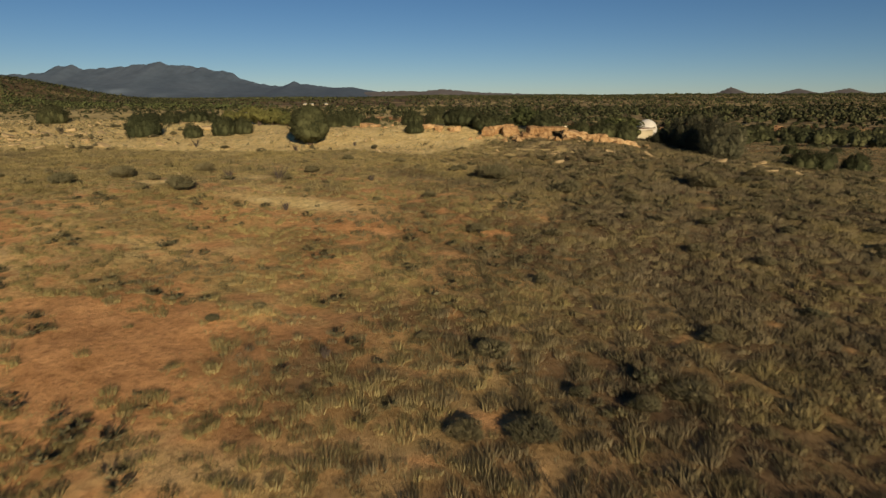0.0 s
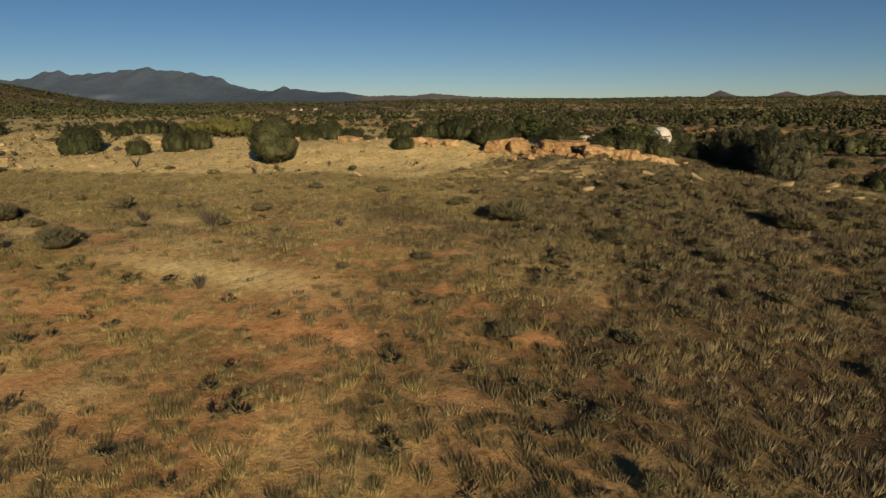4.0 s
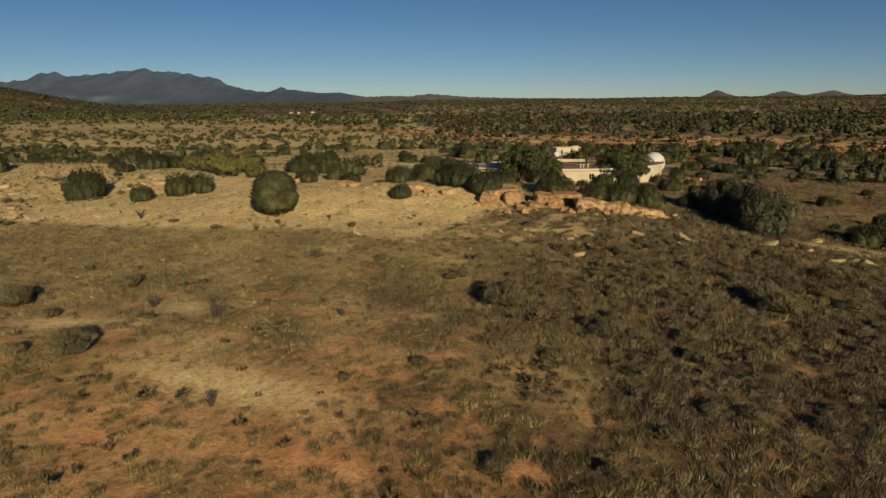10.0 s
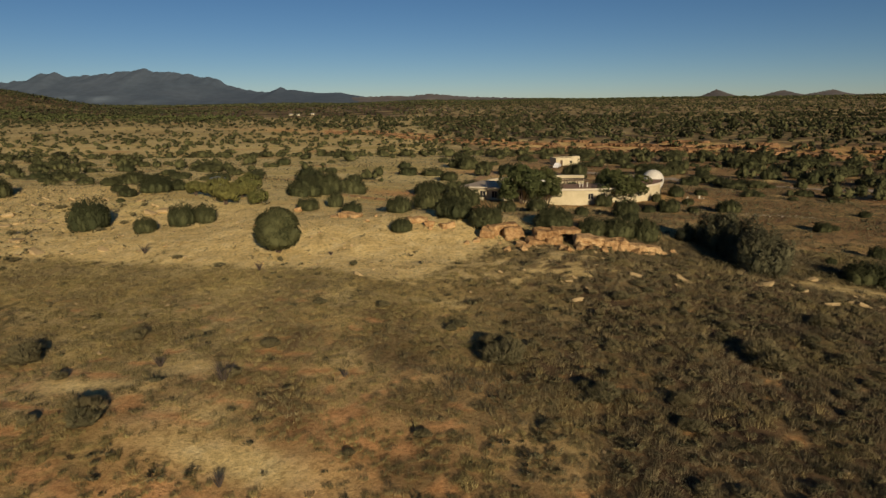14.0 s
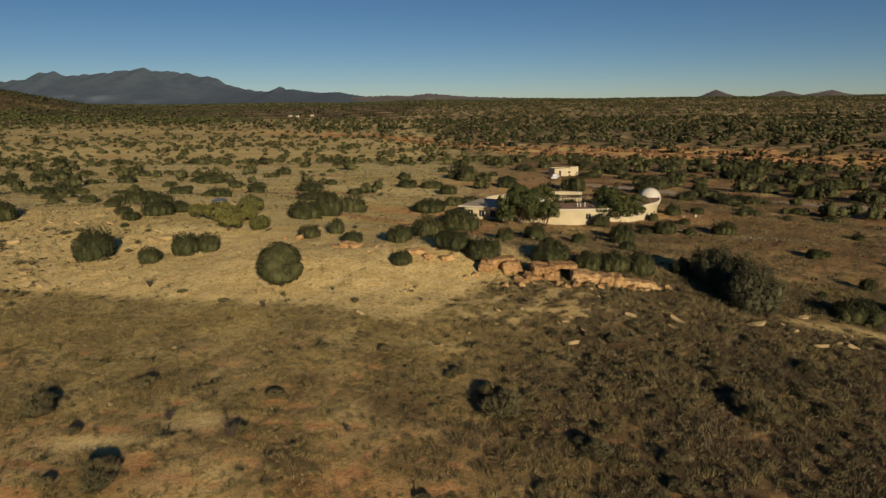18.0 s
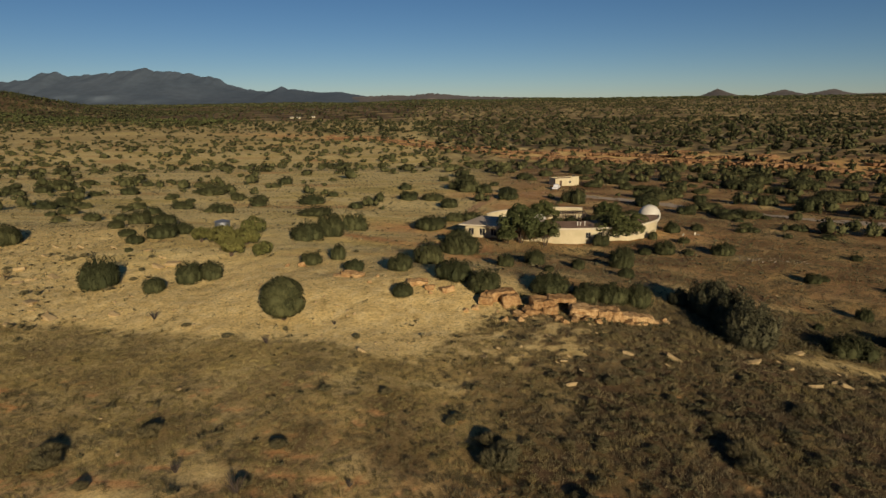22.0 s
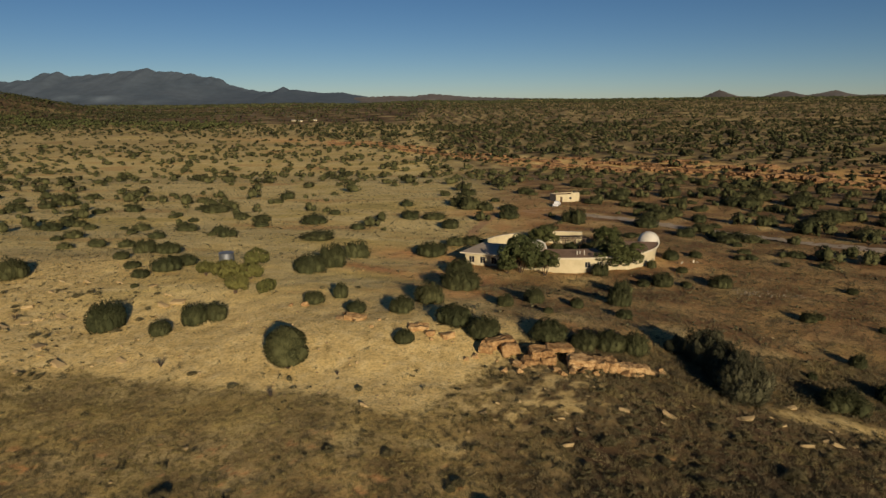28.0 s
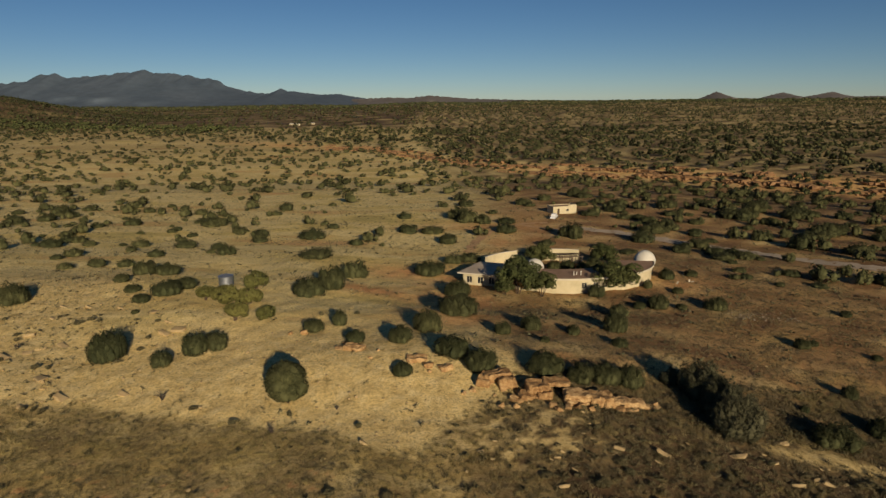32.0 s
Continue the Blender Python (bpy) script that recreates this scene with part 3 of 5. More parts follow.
JUNIPERS = [plume_mesh("crown", 20 + k, 52 + 8 * k, 12000, 0.030, core=0.74, fat=(0.05, 0.13), slim=0.22, long=1.5, wild=0.13, up=0.9) for k in range(4)]
SCATTERED = [plume_mesh("crown", 30 + k, 24 + 4 * k, 1600, 0.052, core=0.78, fat=(0.08, 0.17), slim=0.32, long=1.3, wild=0.14, up=0.8) for k in range(4)]
TALLS = [plume_mesh("crown", 40 + k, 44, 15000, 0.028, core=0.70, fat=(0.06, 0.11), slim=0.18, long=2.2, wild=0.2, up=1.3) for k in range(3)]
ROUNDS = [crown_mesh("crown", 50, 1, 12000, 0.028, spiky=1.1, smooth_ball=True, core=0.95, slim=0.28, long=1.2)]
SHRUBS = [crown_mesh("crown", 60 + k, 18, 3000, 0.050, spiky=1.8, core=0.45, heart=0.25, slim=0.20, long=1.7) for k in range(3)]
SAGES = [crown_mesh("crown", 67 + k, 16, 2400, 0.080, spiky=1.0, core=0.2, heart=0.28, reach=(0.15, 0.40), lump=(0.09, 0.18), slim=0.10, long=2.3) for k in range(4)]
TUFTY = [crown_mesh("crown", 74 + k, 9, 900, 0.095, spiky=1.0, core=0.2, heart=0.26, reach=(0.15, 0.40), lump=(0.09, 0.18), slim=0.13, long=1.6) for k in range(3)]
ELMS = [crown_mesh("crown", 70 + k, 70, 13000, 0.021, spiky=0.3, core=0.40, heart=0.18, reach=(0.16, 0.47), lump=(0.05, 0.12), slim=0.38, long=1.0) for k in range(3)]
TRUNKS = [trunk_mesh(80 + k) for k in range(3)]
ELM_TRUNK = trunk_mesh(85, 6, 0.24, 0.011)
prototypes = {}


def plant(kind, x, y, wide, high, group):
    """One bush or tree: built once for each shape, then copied."""
    crowns, leaf, name, label, category, sink = {
        "juniper": (JUNIPERS, JUNIPER, "juniper", "dark green juniper bush standing on dry ground", "bush", 0.10),
        "scattered": (SCATTERED, JUNIPER, "juniper", "dark low juniper bush on the open flat", "bush", 0.10),
        "tall": (TALLS, JUNIPER_GREY, "juniper_tree", "dark green juniper tree with a ragged crown", "tree", 0.04),
        "round": (ROUNDS, JUNIPER, "round_juniper", "dense ball-shaped green juniper on a pale slope", "bush", 0.03),
        "yellow": (SHRUBS, CHAMISA, "chamisa_bush", "yellow-green chamisa bush on the sandy ridge", "bush", 0.08),
        "sage": (SAGES, SAGE, "sage_shrub", "small grey-green shrub among dry grass", "shrub", 0.08),
        "small": (TUFTY, SAGE, "sage_shrub", "small grey-green shrub among dry grass", "shrub", 0.08),
        "elm": (ELMS, ELM, "leafy_tree", "leafy green elm tree beside the cream house", "tree", 0.0),
    }[kind]
    n = plant.count = plant.count + 1
    k = n % len(crowns)
    rng = random.Random(n)
    squat = {"juniper": 0.74, "scattered": 0.66, "tall": 0.98, "elm": 0.9}.get(kind, 1.0)
    z = float(ground(x, y))
    m = Matrix.Translation((x, y, z - sink * high)) @ Matrix.Rotation(rng.uniform(0, 6.28), 4, "Z") @ Matrix.Diagonal((wide * 1.06, wide * 1.06, high * (1 + sink) * squat, 1))
    if (kind, k) not in prototypes:
        e = thing(name, label, category, group)
        c = part("crown", crowns[k], leaf, e)
        if kind == "elm":
            c.location, c.scale = (0, 0, 0.06), (1.0, 1.0, 0.94)
        part("trunk", ELM_TRUNK if kind == "elm" else TRUNKS[k % 3], BARK, e)
        e.matrix_world = m
        prototypes[kind, k] = e
        return e
    src = prototypes[kind, k]
    kept = src.matrix_basis.copy()
    src.matrix_basis = Matrix.Identity(4)
    c = copy_thing(src, m)
    src.matrix_basis = kept
    return tagged(c, group=group)


plant.count = 0

plant("round", -15.9, 62.6, 4.25, 4.4, "junipers on the pale flank")
for x, y, w, h in [(-41.0, 74.6, 4.4, 4.8), (-33.4, 72.3, 2.5, 2.5), (-30.5, 75.8, 2.9, 3.4), (-28.3, 76.8, 2.8, 3.0), (-3.9, 66.9, 2.1, 2.0), (-65.5, 94.9, 4.7, 4.4), (-16.6, 81.5, 2.5, 2.1), (-13.5, 83.8, 2.0, 2.8), (-10.4, 76.7, 2.4, 2.0)]:
    plant("juniper", x, y, w, h, "junipers on the pale flank")
for x, y, w, h in [(-93.7, 152.5, 5.0, 3.6), (-99.9, 170.1, 3.7, 2.6), (-91.6, 161.4, 3.8, 2.7), (-79.5, 136.6, 3.9, 2.8), (-80.7, 132.4, 2.4, 1.7), (-72.9, 121.9, 2.9, 2.1), (-68.0, 124.7, 3.6, 2.6), (-62.9, 125.5, 3.4, 2.4), (-61.0, 135.7, 3.4, 2.5), (-53.6, 114.0, 3.9, 3.4), (-49.6, 114.3, 4.0, 3.0), (-53.8, 105.5, 2.5, 1.8), (-49.5, 100.2, 2.4, 1.7), (-45.7, 94.5, 2.4, 1.7), (-43.3, 98.7, 4.3, 3.1)]:
    plant("scattered" if y > 118 else "juniper", x, y, w, h, "junipers on the left flat")
for x, y, w, h in [(-42.0, 103.1, 3.3, 2.4), (-72.4, 153.4, 4.1, 3.0), (-70.2, 143.6, 2.6, 1.9), (-60.0, 150.2, 5.1, 3.0), (-46.5, 138.3, 4.2, 3.0), (-50.8, 140.3, 2.0, 1.5), (-55.5, 176.5, 4.1, 3.0), (-74.1, 180.1, 2.6, 1.9), (-44.2, 89.3, 1.1, 0.8), (-21.2, 101.6, 4.8, 4.4), (-18.4, 107.3, 4.3, 5.2), (-16.3, 121.1, 5.4, 5.4), (-26.3, 137.5, 7.6, 3.0), (-33.5, 169.1, 6.6, 4.2), (-20.5, 159.0, 3.7, 2.7), (-10.3, 206.6, 4.8, 3.5), (3.2, 163.1, 5.0, 3.6), (-67.1, 190.3, 7.5, 4.4)]:
    plant("scattered" if y > 118 else "juniper", x, y, w, h, "junipers on the left flat")
for x, y, w, h in [(-36.1, 95.6, 3.1, 2.2), (-32.3, 93.8, 4.2, 3.0), (-28.8, 94.3, 3.9, 2.8), (-28.4, 85.5, 3.5, 2.5), (-30.5, 104.0, 3.8, 3.0), (-24.3, 86.2, 2.8, 2.0)]:
    plant("yellow", x, y, w, h, "chamisa bushes by the tank")
for x, y, w, h in [(3.2, 92.2, 5.8, 4.3), (-1.2, 81.6, 3.8, 4.1), (-4.5, 75.9, 3.0, 2.7), (1.8, 70.5, 3.8, 3.0), (5.0, 67.7, 3.6, 2.9), (12.2, 66.8, 3.8, 3.2), (16.0, 65.5, 2.9, 2.5), (18.8, 65.9, 3.2, 2.9), (21.4, 65.6, 3.0, 3.2), (13.2, 84.3, 2.7, 3.0), (8.8, 80.9, 2.1, 2.1), (18.8, 83.1, 1.8, 1.8), (25.7, 86.7, 3.4, 3.9), (23.9, 78.2, 2.0, 1.7), (13.7, 76.2, 1.2, 0.9)]:
    plant("juniper", x, y, w, h, "junipers along the ridge")
for x, y, w, h in [(26.6, 66.6, 2.4, 1.8), (28.8, 64.0, 4.2, 3.8), (29.9, 60.4, 4.5, 4.0), (29.6, 57.0, 4.8, 3.8)]:
    plant("tall", x, y, w, h, "ragged junipers at the ridge's end")
for x, y, w, h in [(39.2, 56.2, 4.0, 2.8), (47.6, 67.3, 1.8, 2.0), (39.9, 63.0, 1.0, 1.1), (51.0, 83.2, 2.0, 1.8), (46.9, 102.1, 3.5, 2.8), (67.3, 99.2, 1.8, 1.3), (45.6, 58.7, 2.6, 2.8), (53.0, 84.1, 1.4, 1.0), (59.0, 79.3, 1.4, 1.0), (3.6, 109.5, 4.4, 3.6), (34.4, 103.3, 2.1, 1.5), (37.6, 103.3, 3.3, 3.0), (41.2, 102.2, 1.8, 1.3), (45.9, 122.5, 2.8, 2.9), (39.9, 116.0, 1.6, 2.3), (28.9, 110.6, 2.8, 2.9), (-1.5, 126.6, 5.6, 3.8), (44.4, 112.7, 2.0, 1.5), (51.7, 124.9, 2.5, 1.8)]:
    plant("juniper", x, y, w, h, "junipers round the house")
for x, y, w, h in [(14.8, 111.4, 7.4, 7.6), (18.9, 110.2, 5.6, 5.0), (33.3, 114.9, 9.2, 5.9), (22.3, 134.4, 5.4, 5.2), (36.0, 134.4, 6.0, 4.9), (12.2, 110.4, 3.6, 3.6)]:
    plant("elm", x, y, w, h, "leafy trees at the house")
for x, y, w, h in [(37.9, 170.6, 4.2, 7.0), (36.2, 173.4, 4.8, 6.0)]:
    plant("scattered", x, y, w, h, "junipers by the shed")
for x, y, w, h in [(27.6, 131.0, 3.0, 2.6), (31.2, 129.6, 3.4, 2.8), (33.6, 132.0, 3.0, 3.4), (24.6, 130.2, 2.6, 2.8)]:
    plant("juniper", x, y, w, h, "shrubs in the court of the house")
for x, y, w, h in [(3.0, 165.2, 4.8, 3.0), (3.5, 137.1, 3.9, 3.2), (7.1, 139.6, 5.4, 2.8), (23.7, 148.7, 4.9, 3.2), (9.6, 196.5, 6.4, 7.0), (14.2, 195.0, 5.6, 4.6), (7.4, 204.0, 7.2, 6.6), (21.6, 196.1, 5.6, 2.7), (10.9, 237.7, 6.8, 3.7), (34.8, 235.2, 4.5, 2.5), (43.0, 254.8, 5.5, 4.2), (51.7, 212.9, 6.1, 3.1), (62.6, 220.5, 7.3, 3.4), (61.2, 206.6, 5.0, 2.8), (65.6, 206.0, 4.6, 2.6), (62.1, 180.5, 7.4, 4.7), (69.4, 189.4, 4.6, 4.8), (28.6, 160.7, 4.6, 2.5), (41.5, 156.8, 4.5, 2.0), (60.9, 263.1, 7.6, 3.3), (70.6, 261.4, 6.3, 2.8), (19.1, 215.2, 3.1, 2.3), (46.3, 149.8, 4.3, 1.6)]:
    plant("scattered", x, y, w, h, "junipers by the shed")
for x, y, w, h in [(32.7, 240.7, 6.2, 4.0), (58.9, 270.2, 8.0, 5.0), (64.9, 229.5, 7.0, 5.0), (84.3, 230.0, 8.0, 5.0), (97.1, 206.6, 8.0, 5.2), (102.5, 207.5, 6.4, 4.6), (88.3, 169.3, 5.4, 4.9), (109.7, 216.7, 8.6, 6.2), (116.8, 205.4, 7.5, 5.5), (93.2, 158.3, 6.4, 5.4), (108.4, 175.1, 7.6, 5.4), (113.4, 176.0, 5.2, 4.4), (101.5, 148.2, 6.2, 4.6), (60.2, 152.5, 5.2, 3.4), (66.8, 148.9, 4.6, 3.1), (70.4, 148.0, 4.0, 2.8), (71.7, 143.7, 4.9, 2.8), (66.8, 159.3, 6.0, 3.8), (73.2, 126.9, 3.7, 2.2), (66.0, 117.3, 2.0, 1.3), (62.0, 123.1, 2.6, 1.6), (59.8, 122.9, 2.4, 1.5), (73.9, 117.8, 3.1, 1.7), (29.1, 97.6, 3.3, 3.4)]:
    plant("scattered", x, y, w, h, "junipers along the road")


# ---------------------------------------------------------------- sandstone ledges
def boulder_mesh(seed):
    """A broken angular sandstone block with cracks, about one metre across."""
    rng = np.random.RandomState(seed)
    bm = bmesh.new()
    for sx in (-1, 1):
        for sy in (-1, 1):
            for sz in (-1, 1):
                bm.verts.new(np.array([sx, sy, sz]) * rng.uniform(0.33, 0.52, 3))
    for p in rng.uniform(-0.35, 0.35, (5, 3)):
        k = rng.randint(3)
        p[k] = 0.52 * np.sign(p[k])
        bm.verts.new(p)
    got = bmesh.ops.convex_hull(bm, input=bm.verts[:])
    bmesh.ops.delete(bm, geom=[g for g in got["geom_interior"] if isinstance(g, bmesh.types.BMVert)], context="VERTS")
    bmesh.ops.bevel(bm, geom=bm.edges[:], offset=0.02, segments=1, affect="EDGES")
    bmesh.ops.triangulate(bm, faces=bm.faces[:])
    bmesh.ops.subdivide_edges(bm, edges=bm.edges[:], cuts=2, use_grid_fill=True)
    off = Vector(rng.uniform(-50, 50, 3))
    for v in bm.verts:
        p = v.co.copy()
        v.co += 0.09 * noise.noise_vector(off + p * 2.4) + 0.04 * noise.noise_vector(off + p * 6) + 0.03 * Vector((p.x, p.y, 0)) * (1 if math.sin(13 * p.z + 3 * p.x + off.x) > 0.2 else -2.5)
    me = bpy.data.meshes.new("boulder")
    bm.to_mesh(me)
    bm.free()
    me.materials.append(STONE)
    return me


BOULDERS = [boulder_mesh(100 + k) for k in range(9)]


SLABS = [m.copy() for m in BOULDERS[:5]]
for m in SLABS:
    m.materials.clear()
    m.materials.append(PEBBLE)


def boulder(x, y, wide, high, k, turn=0.0, deep=1.0, group="boulders of the sandstone ledge", shapes=BOULDERS):
    ob = new("sandstone_boulder", shapes[k % len(shapes)])
    lean = 0.22 if wide > 1.5 else 0.4
    tip = Euler((lean * math.sin(5.3 * k + x), 0.16 + lean * math.sin(2.7 * k + y), turn)).to_matrix().to_4x4()
    ob.matrix_world = Matrix.Translation((x, y, float(ground(x, y)) + high * 0.27)) @ tip @ Matrix.Diagonal((wide * 1.15, wide * deep, high * 1.15, 1))
    return tagged(ob, "tan and orange sandstone boulder on the ridge edge", "boulder", group)


def rough_block(bm, at, size, yaw, tip, seed):
    """One weathered sandstone block: rounded corners, bedding planes that stand proud or back, broken faces."""
    one = bmesh.new()
    bmesh.ops.create_cube(one, size=1.0)
    bmesh.ops.subdivide_edges(one, edges=one.edges[:], cuts=6, use_grid_fill=True)
    m = Matrix.Translation(at) @ Euler((tip * 0.5, tip, yaw)).to_matrix().to_4x4()
    off = Vector((seed * 7.3, seed * 3.1, seed * 5.7))
    for v in one.verts:
        p = v.co.copy()
        q = Vector((p.x * size[0], p.y * size[1], p.z * size[2]))
        bed = noise.noise(Vector((0.35 * q.x, 0.35 * q.y, 5.2 * q.z)) + off)
        side = 1.0 - 0.10 * (abs(p.x) > 0.4) * (abs(p.y) > 0.4) - 0.08 * (abs(p.z) > 0.4) + 0.07 * bed
        crack = 0.22 * max(0.0, 0.16 - abs(noise.noise(Vector((1.1 * q.x, 0.9 * q.y, 0.25 * q.z)) + 2 * off))) / 0.16
        q = Vector((q.x * side, q.y * (side - crack), q.z)) + 0.20 * noise.noise_vector(q * 1.1 + off) + 0.08 * noise.noise_vector(q * 3.7 + off)
        v.co = m @ q
    me = bpy.data.meshes.new("block")
    one.to_mesh(me)
    one.free()
    bm.from_mesh(me)
    bpy.data.meshes.remove(me)


def outcrop(x, y, blocks, seed):
    """A standing mass of sandstone on the brink, broken into blocks that lie on one another."""
    bm = bmesh.new()
    for k, (dx, dy, dz, sx, sy, sz, yaw, tip) in enumerate(blocks):
        rough_block(bm, (dx, dy, 0.8 * dz), (sx, sy, 0.8 * sz), yaw, tip, seed + k)
    ob = part("sandstone_outcrop", bm, STONE)
    ob.location = (x, y, float(ground(x, y)) - 0.1)
    return tagged(ob, "cracked tan and orange sandstone outcrop on the ridge edge", "rock", "outcrops of the sandstone ledge")


outcrop(6.4, 64.2, [(0.1, 0.8, 0.95, 3.0, 1.9, 0.75, 0.2, -0.1), (-1.3, 0.0, 0.35, 1.5, 1.5, 1.1, -0.2, 0.12), (-0.7, 0.4, 0.2, 1.2, 1.2, 0.8, 0.5, 0.0), (1.1, -0.5, 0.45, 1.9, 1.6, 1.5, 0.15, -0.15)], 1)
outcrop(10.9, 61.9, [(-0.3, 0.3, 0.5, 2.5, 2.0, 1.9, 0.1, 0.1), (-1.1, -0.5, 0.1, 2.4, 1.6, 0.7, 0.25, 0.2), (0.4, -0.5, 0.25, 1.6, 1.5, 1.0, -0.2, -0.1), (1.8, 1.0, 1.15, 2.8, 1.7, 0.5, -0.05, 0.05)], 11)
outcrop(14.5, 60.4, [(0.0, 0.3, 0.95, 2.7, 2.0, 0.9, 0.05, 0.1), (-0.1, -0.1, 0.25, 2.5, 1.8, 0.9, 0.1, 0.22)], 21)
outcrop(17.0, 60.4, [(-0.5, 0.2, 0.6, 1.4, 1.9, 1.7, 0.0, 0.03), (0.75, 0.1, 0.55, 1.3, 1.7, 1.5, 0.12, -0.05), (0.0, 1.0, 0.9, 2.4, 1.5, 0.9, 0.1, 0.0)], 31)
outcrop(19.7, 60.6, [(-0.6, 0.0, 0.45, 1.9, 1.6, 1.3, 0.1, 0.08), (0.9, 0.2, 0.3, 2.0, 1.4, 0.9, 0.05, 0.12), (0.0, -0.8, 0.05, 1.8, 1.0, 0.5, 0.2, 0.0)], 41)
outcrop(22.3, 61.0, [(0.0, 0.0, 0.1, 2.2, 1.2, 0.5, 0.15, 0.1)], 51)
outcrop(-2.4, 69.9, [(0.0, 0.0, 0.25, 2.4, 1.5, 0.7, 0.1, 0.05)], 61)
outcrop(1.0, 67.6, [(0.0, 0.0, 0.25, 1.5, 1.2, 0.7, 0.3, -0.1)], 63)
outcrop(-10.2, 73.6, [(0.0, 0.0, 0.35, 2.6, 1.5, 1.0, -0.2, 0.05), (-1.6, 0.4, 0.1, 1.6, 1.2, 0.5, 0.1, 0.0)], 65)
# long pale slabs that lie in the brush below the ridge
for k, (x, y, w) in enumerate(((20.7, 52.0, 1.4), (27.7, 52.4, 1.5), (31.4, 48.7, 1.2), (34.4, 49.2, 1.1), (16.7, 52.4, 1.1), (10.6, 47.5, 1.0), (-6.9, 54.0, 0.9), (33.4, 55.2, 1.2))):
    boulder(x, y, w, 0.28, k, -0.15, 0.34, "sandstone slabs on the flank", SLABS)
rng = random.Random(9)
for k in range(26):
    x = rng.choice((rng.uniform(5.0, 23.0), rng.uniform(-22.0, 4.0)))
    y = (60.6 - 0.25 * (x - 12) * (x < 12) + rng.uniform(-2.2, 1.0) if x > 4.5 else 66.0 - 0.75 * x + rng.uniform(-1.5, 1.5))
    w = rng.uniform(0.35, 0.95)
    boulder(x, y, w, w * rng.uniform(0.45, 0.8), k + 3, rng.uniform(0, 3), rng.uniform(0.7, 1.1))
for k in range(30):
    x, y = rng.uniform(-66, -34), rng.uniform(62, 96)
    w = rng.uniform(0.7, 1.9)
    boulder(x, y, w, w * rng.uniform(0.16, 0.3), k, rng.uniform(-0.6, 0.6), rng.uniform(0.4, 0.7), "sandstone slabs on the flank", SLABS)
# low pale ledges and slabs below the ridge
for k in range(22):
    x = rng.uniform(2, 36)
    y = 56.5 - 0.22 * max(0, x - 14) + rng.uniform(-7, 2) * (0.4 if x > 22 else 1)
    w = rng.uniform(0.3, 0.8)
    boulder(x, y, w, w * rng.uniform(0.12, 0.25), k, rng.uniform(-0.5, 0.5), rng.uniform(0.35, 0.7), "sandstone slabs on the flank", SLABS)


# ---------------------------------------------------------------- the cream house with the ball dome
HZ, EAVE = 1.15, 3.85


def oval(deg, a=18.5, b=14.0, cx=25.0, cy=126.5):
    return Vector((cx + a * math.cos(radians(deg)), cy + b * math.sin(radians(deg)), 0))


def along(pts, step_len=0.5):
    """Even points along a line, with the distance of each."""
    out, run = [pts[0]], 0.0
    for p, q in zip(pts, pts[1:]):
        n = max(1, round((q - p).length / step_len))
        out += [p.lerp(q, (k + 1) / n) for k in range(n)]
    return out


def sides(pts, width):
    """The line's two edges, the second at width to its left."""
    left = []
    for n, p in enumerate(pts):
        d = (pts[min(n + 1, len(pts) - 1)] - pts[max(n - 1, 0)]).normalized()
        left.append(p + width * Vector((-d.y, d.x, 0)))
    return left


def ribbon(bm, a, b, z0, z1, i0=0, i1=None):
    """A solid strip between two edges, from z0 to z1."""
    i1 = len(a) - 1 if i1 is None else i1
    rows = []
    for p, q in zip(a[i0 : i1 + 1], b[i0 : i1 + 1]):
        rows.append([bm.verts.new((p.x, p.y, z0)), bm.verts.new((q.x, q.y, z0)), bm.verts.new((q.x, q.y, z1)), bm.verts.new((p.x, p.y, z1))])
    for r, s in zip(rows, rows[1:]):
        for k in range(4):
            bm.faces.new((r[k], r[(k + 1) % 4], s[(k + 1) % 4], s[k])[::-1])
    bm.faces.new(rows[0])
    bm.faces.new(rows[-1][::-1])


def window_at(house, p, d, wide, low, high, thick, deep_frame=0.1):
    """A window in an opening: frame, panes, mullion and sill. d runs along the wall."""
    m = Matrix.Translation((p.x, p.y, 0)) @ Matrix.Rotation(math.atan2(d.y, d.x), 4, "Z")
    h = wide / 2
    bm = bmesh.new()
    for x0, x1, z0, z1 in ((-h, -h + 0.05, low, high), (h - 0.05, h, low, high), (-h + 0.05, h - 0.05, high - 0.05, high), (-h + 0.05, h - 0.05, low, low + 0.05)):
        box(bm, x0, x1, 0.06, 0.06 + deep_frame, z0, z1, m)
    w = part("window", bm, TRIM, house, "white-framed window with dark glass")
    bm = bmesh.new()
    box(bm, -0.025, 0.025, 0.07, 0.13, low + 0.05, high - 0.05, m)
    part("mullion", bm, TRIM, w)
    for s in (-1, 1):
        bm = bmesh.new()
        x0, x1 = sorted((s * 0.025, s * (h - 0.05)))
        box(bm, x0, x1, 0.095, 0.105, low + 0.05, high - 0.05, m)
        part("pane", bm, GLASS, w)
    bm = bmesh.new()
    box(bm, -h - 0.06, h + 0.06, -0.06, 0.05, low - 0.07, low - 0.003, m)
    part("sill", bm, TRIM, w)


